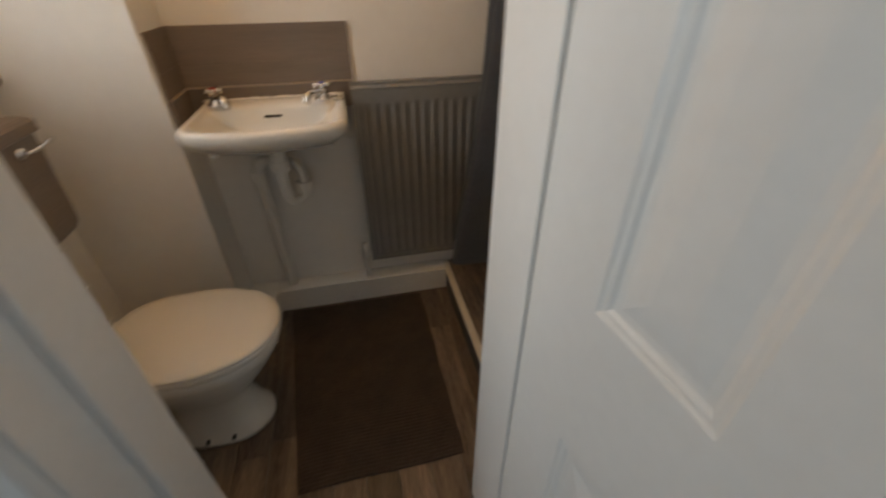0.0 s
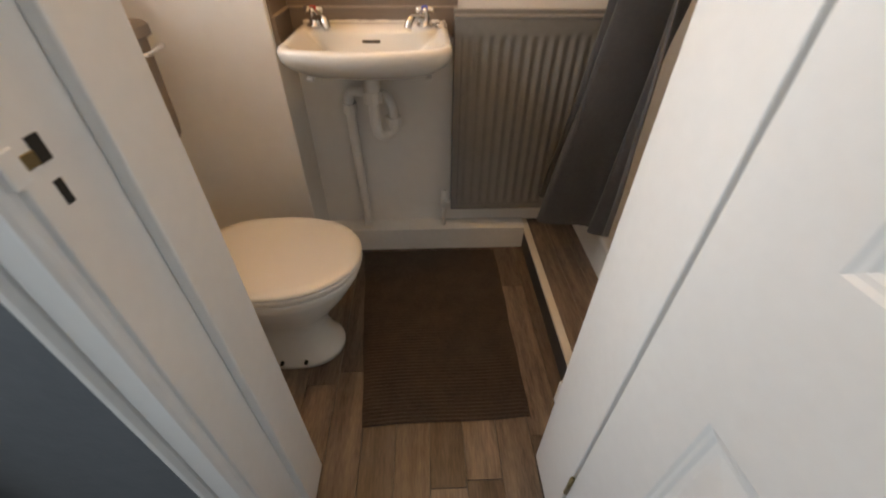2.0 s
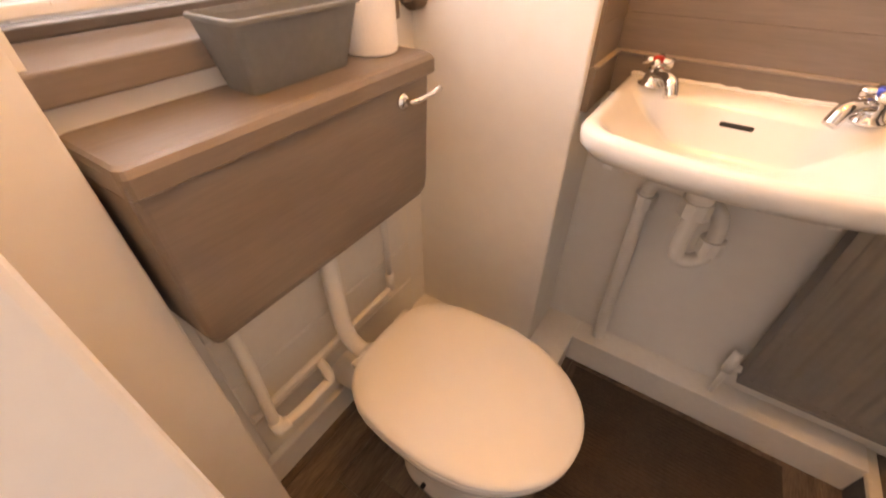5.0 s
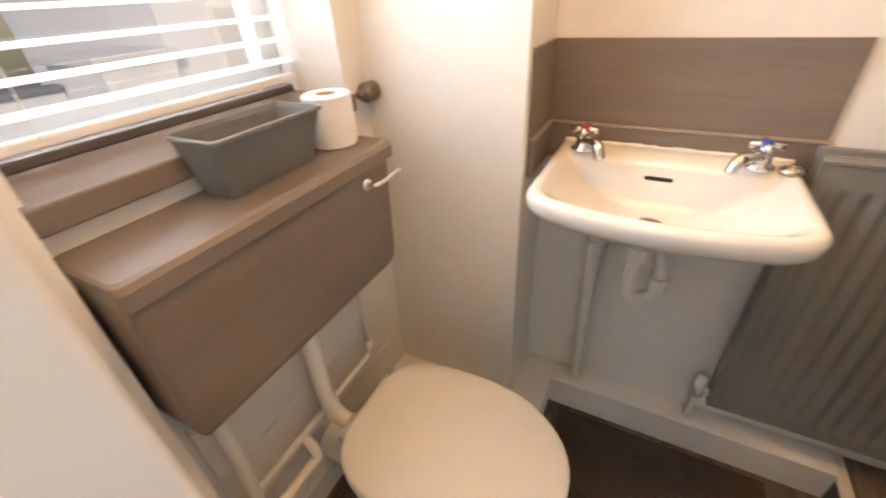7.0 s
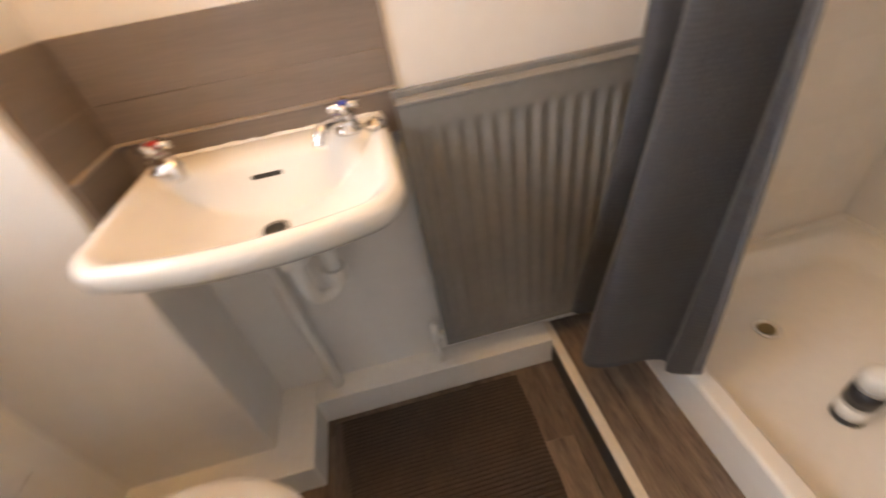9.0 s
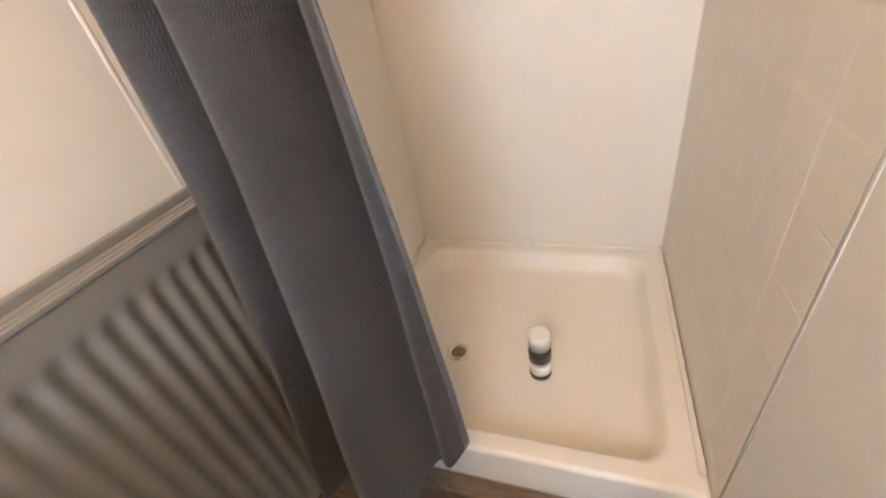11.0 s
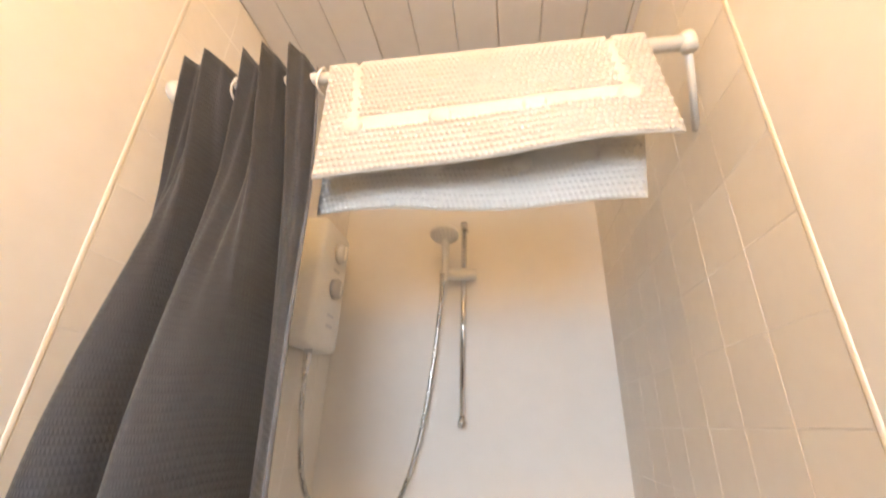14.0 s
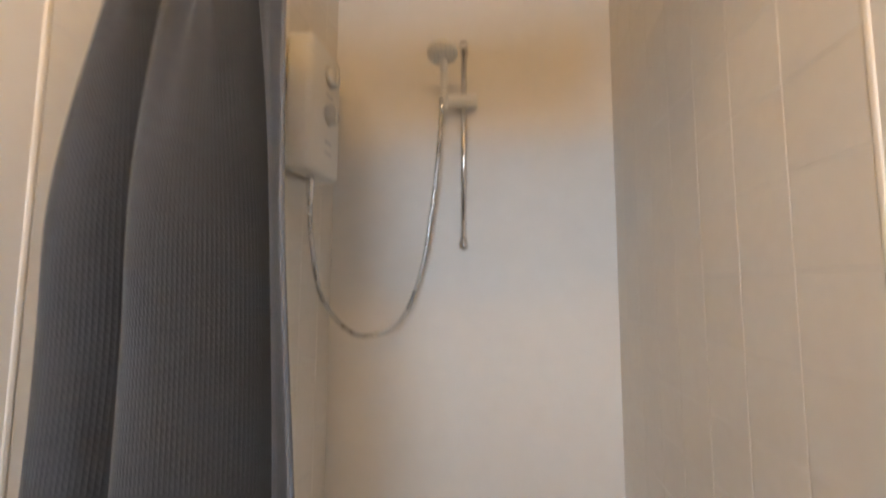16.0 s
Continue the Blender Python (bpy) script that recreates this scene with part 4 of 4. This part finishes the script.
# ---- bath rug ----
rug = thing("bath_rug", (0.42, 1.32, 0), "dark brown ribbed bath rug on the floor", "rug")
bm = bmesh.new()
R0, R1, RYA, RYB = 0.165, 0.672, 0.918, 1.722
ny, nx = 400, 24
rows = []
for j in range(ny + 1):
    t = j / ny
    row = []
    for i in range(nx + 1):
        u = i / nx
        x = R0 + (R1 - R0) * u - 0.075 * t * (1 - u) + 0.0015 * math.sin(11 * t) - 0.0012 * math.sin(23 * t + 4 * u)
        yy = RYA + (RYB - RYA) * t + 0.018 * (u - 0.3) * (1 - t) + 0.004 * math.sin(6 * u) * (1 - t)
        edge = min(1, t / 0.012, (1 - t) / 0.012, u / 0.03, (1 - u) / 0.03)
        z = 0.003 + 0.007 * max(edge, 0) ** 0.5 + 0.003 * max(edge, 0) * math.sin(2 * math.pi * t * 66) + 0.0015 * noise.noise((x * 40, yy * 40, 0))
        row.append(bm.verts.new((x, yy, max(z, 0.001))))
    rows.append(row)
for a, b in zip(rows, rows[1:]):
    for i in range(nx):
        bm.faces.new((a[i], a[i + 1], b[i + 1], b[i]))
part("woven_top", bm, M_MAT, rug, smooth=True)
settle(rug)

# ---- doorway ----
lining = thing("door_frame", (0.35, 0.72, 0), "white gloss-painted door frame with a latch keep", "door frame", kind="structure")
part("lining", B((0.030, 0.620, 0), (0.048, 0.815, D_H), 0.002), M_GLOSS, lining)
part("stop", B((0.048, 0.710, 0), (0.066, 0.815, D_H - 0.018), 0.003), M_GLOSS, lining)
part("lining", B((0.664, 0.655, 0), (0.718, 0.815, D_H - 0.018), 0.003), M_GLOSS, lining)
part("lining", B((0.712, 0.620, 0), (0.718, 0.6545, D_H), 0.001), M_GLOSS, lining)
part("lining", B((0.030, 0.620, D_H - 0.018), (0.718, 0.815, D_H), 0.002), M_GLOSS, lining)


def architrave(x_in, x_out, y):
    """A moulded board: a flat with a rounded outer bead and a hollow."""
    prof = [(0.0, 0.0), (0.0, 0.009), (0.03, 0.015), (0.08, 0.019), (0.14, 0.019), (0.19, 0.015), (0.205, 0.002), (0.25, 0.002), (0.265, 0.009), (0.66, 0.012), (0.69, 0.002), (0.735, 0.002), (0.755, 0.013), (0.84, 0.019), (0.94, 0.020), (1.0, 0.015), (1.0, 0.0)]
    bm = bmesh.new()
    return loft(bm, [[(x_in + (x_out - x_in) * a, y - b, z) for a, b in prof] for z in (0.0, D_H + 0.05)])


part("architrave", architrave(0.040, -0.035, 0.6215), M_GLOSS, lining, "moulded white architrave")
part("architrave", architrave(0.722, 0.78, 0.6215), M_GLOSS, lining, "moulded white architrave")
part("keep_hole", B((0.0465, 0.645, 1.014), (0.0488, 0.659, 1.038)), M_DARK, lining, "dark latch mortice")
part("keep_plate", B((0.0478, 0.632, 1.015), (0.0494, 0.646, 1.028), 0.0006, 1), M_BRASS, lining, "paint-splashed brass latch keep")
part("keep_lip", B((0.034, 0.612, 1.006), (0.0500, 0.6315, 1.038), 0.002), M_GLOSS, lining, "painted-over keep lip")
part("keep_hole", B((0.0465, 0.645, 0.974), (0.0488, 0.654, 0.998)), M_DARK, lining, "dark latch mortice")
for z in (0.2, 1.75):
    part("hinge", T([(0.663, 0.651, z), (0.663, 0.651, z + 0.075)], 0.005, 10), M_BRASS, lining, "small butt hinge", True)
settle(lining)

door = thing("door_1", (0.667, 0.648, 0.006), "white moulded six-panel door standing open into the hall", "door", kind="structure")
door.rotation_euler = (0, 0, radians(-84))
DW, DT, DZ = 0.62, 0.035, 2.0


def dpart(name, bm):
    ob = part(name, bm, M_GLOSS, door)
    return ob


# local axes: x along the leaf, y its thickness
cols, rowsz = ((0.116, 0.261), (0.331, 0.476)), ((0.20, 0.742), (0.968, 1.60), (1.70, 1.88))
for a, b in ((0, 0.116), (0.261, 0.331), (0.476, DW)):
    dpart("stile", B((a, 0, 0), (b, DT, DZ), 0.0))
for a, b in ((0.0, 0.20), (0.742, 0.968), (1.60, 1.70), (1.88, DZ)):
    for c0, c1 in cols:
        dpart("rail", B((c0, 0.0, a), (c1, DT, b), 0.0))
for c0, c1 in cols:
    for z0, z1 in rowsz:
        bm = bmesh.new()
        for y0, s in ((DT, -1), (0.0, 1)):
            rr = lambda i, d: [(c0 + i, y0 + s * d, z0 + i), (c1 - i, y0 + s * d, z0 + i), (c1 - i, y0 + s * d, z1 - i), (c0 + i, y0 + s * d, z1 - i)]
            loft(bm, [rr(0, 0), rr(0.005, 0.0026), rr(0.010, 0.0034), rr(0.015, 0.0064), rr(0.024, 0.0068), rr(0.050, 0.0030), rr(0.054, 0.0026)], False, True)
        dpart("panel", bm)

# ---- outside the window ----
structure("ground", B((-40, -40, -2.9), (-0.75, 40, -2.8)), M_YARD, "grey yard ground outside the window", "ground")
house = thing("house", (-8, 7, -2.8), "pale rendered house with a slate roof across the yard", "house")
part("wall", B((-11, 4.75, -2.8), (-6.4, 12.0, 2.6)), M_HOUSE, house)
bm = bmesh.new()
loft(bm, [[(-6.1, y, 2.55), (-8.7, y, 4.4), (-11.3, y, 2.55)] for y in (4.6, 12.2)])
part("roof", bm, M_SLATE, house)
for y in (5.6, 7.6):
    w = part("window", B((-6.43, y, 0.0), (-6.37, y + 0.8, 1.2), 0.01), M_PLAST, house)
    part("pane", B((-6.375, y + 0.06, 0.06), (-6.362, y + 0.74, 1.14)), M_GREYP, w)
settle(house)
shed = thing("shed", (-7, 4.2, -2.8), "low pale rendered outbuilding with a flat roof in the yard", "shed")
part("wall", B((-7.6, 3.7, -2.8), (-6.2, 4.7, 0.62), 0.01), M_HOUSE, shed)
part("roof", B((-7.7, 3.6, 0.62), (-6.1, 4.74, 0.72), 0.01), M_GREYP, shed)
settle(shed)
fence = thing("garden_wall", (-7.5, 0, -2.8), "grey rendered garden wall across the yard", "garden wall")
part("wall", B((-7.6, -6.0, -2.8), (-7.4, 3.69, 0.28), 0.01), M_HOUSE, fence)
part("coping", B((-7.65, -6.0, 0.28), (-7.35, 3.69, 0.36), 0.01), M_SLATE, fence)
settle(fence)

# ---- floor planks and wall tiles ----
floor = thing("floor", (0.3, 0.6, 0), "brown wood-look vinyl plank flooring", "floor", kind="structure")
rng = random.Random(4)
k, x = 0, -0.62
while x < 0.803:
    w = min(0.0985, 0.803 - x)
    if w < 0.01:
        break
    y0 = -0.1 - rng.random() * 0.5 if x > -0.36 else 0.80
    lim = 1.80
    while y0 < lim:
        y1 = min(y0 + 0.62, lim)
        part("plank", B((x + 0.0007, y0 + 0.0006, -0.006), (x + w - 0.0007, y1 - 0.0006, 0.0), 0.0009, 1), M_VINYL, floor)
        y0 = y1
    x += 0.0985
settle(floor)
structure("hall_floor", B((-1.2, -1.9, -0.05), (1.3, 0.62, -0.0065)), M_RISER, "dark grey hall floor", "floor")


def tile_mesh(name, sx, sy, sz, mat, bevel=0.0016):
    bm = bmesh.new()
    box(bm, (-sx / 2, -sy / 2, -sz / 2), (sx / 2, sy / 2, sz / 2), bevel, 1)
    me = bpy.data.meshes.new(name)
    bm.to_mesh(me)
    bm.free()
    me.materials.append(mat)
    return me


def tiled(name, at, label, mesh, places):
    t = thing(name, at, label, "tiles", kind="structure")
    for p in places:
        o = new("tile", mesh)
        o.location = Vector(p) - Vector(at)
        o.parent = t
    return t


P = 0.109
for nm, yy, zs in (("wall_tiles_south", YS - 0.0026, 1.610), ("wall_tiles_north", YB + 0.0026, 1.595)):
    me = tile_mesh("tile", P - 0.0012, 0.007, P - 0.0012, M_TILE, 0.0007)
    pl = [(1.012 + P / 2 + i * P, yy, zs + P / 2 + j * P) for j in range(-13, 7) for i in range(7)]
    pl = [p for p in pl if p[2] - P / 2 > 0.17 and p[2] + P / 2 < H + 0.001]
    tiled(nm, (1.4, yy, 1.0), "off-white painted square wall tiles in the shower", me, pl)
    me2 = tile_mesh("tile", 0.084, 0.007, P - 0.0012, M_TILE, 0.0005)
    t = bpy.data.objects[nm]
    for p in pl:
        if abs(p[0] - (1.012 + P / 2)) < 1e-4:
            o = new("tile", me2)
            o.location = Vector((1.012 + 7 * P + 0.0425, p[1], p[2])) - t.location
            o.parent = t
Q = 0.152
me = tile_mesh("tile", 0.008, 2 * Q - 0.003, Q - 0.003, M_TILE, 0.003)
tiled("wall_tiles_west", (XW, 1.3, 0.4), "white painted square tiles below the cistern", me, [(XW + 0.001, 0.95 + Q + i * 2 * Q, 0.10 + Q / 2 + j * Q) for j in range(4) for i in range(2)])
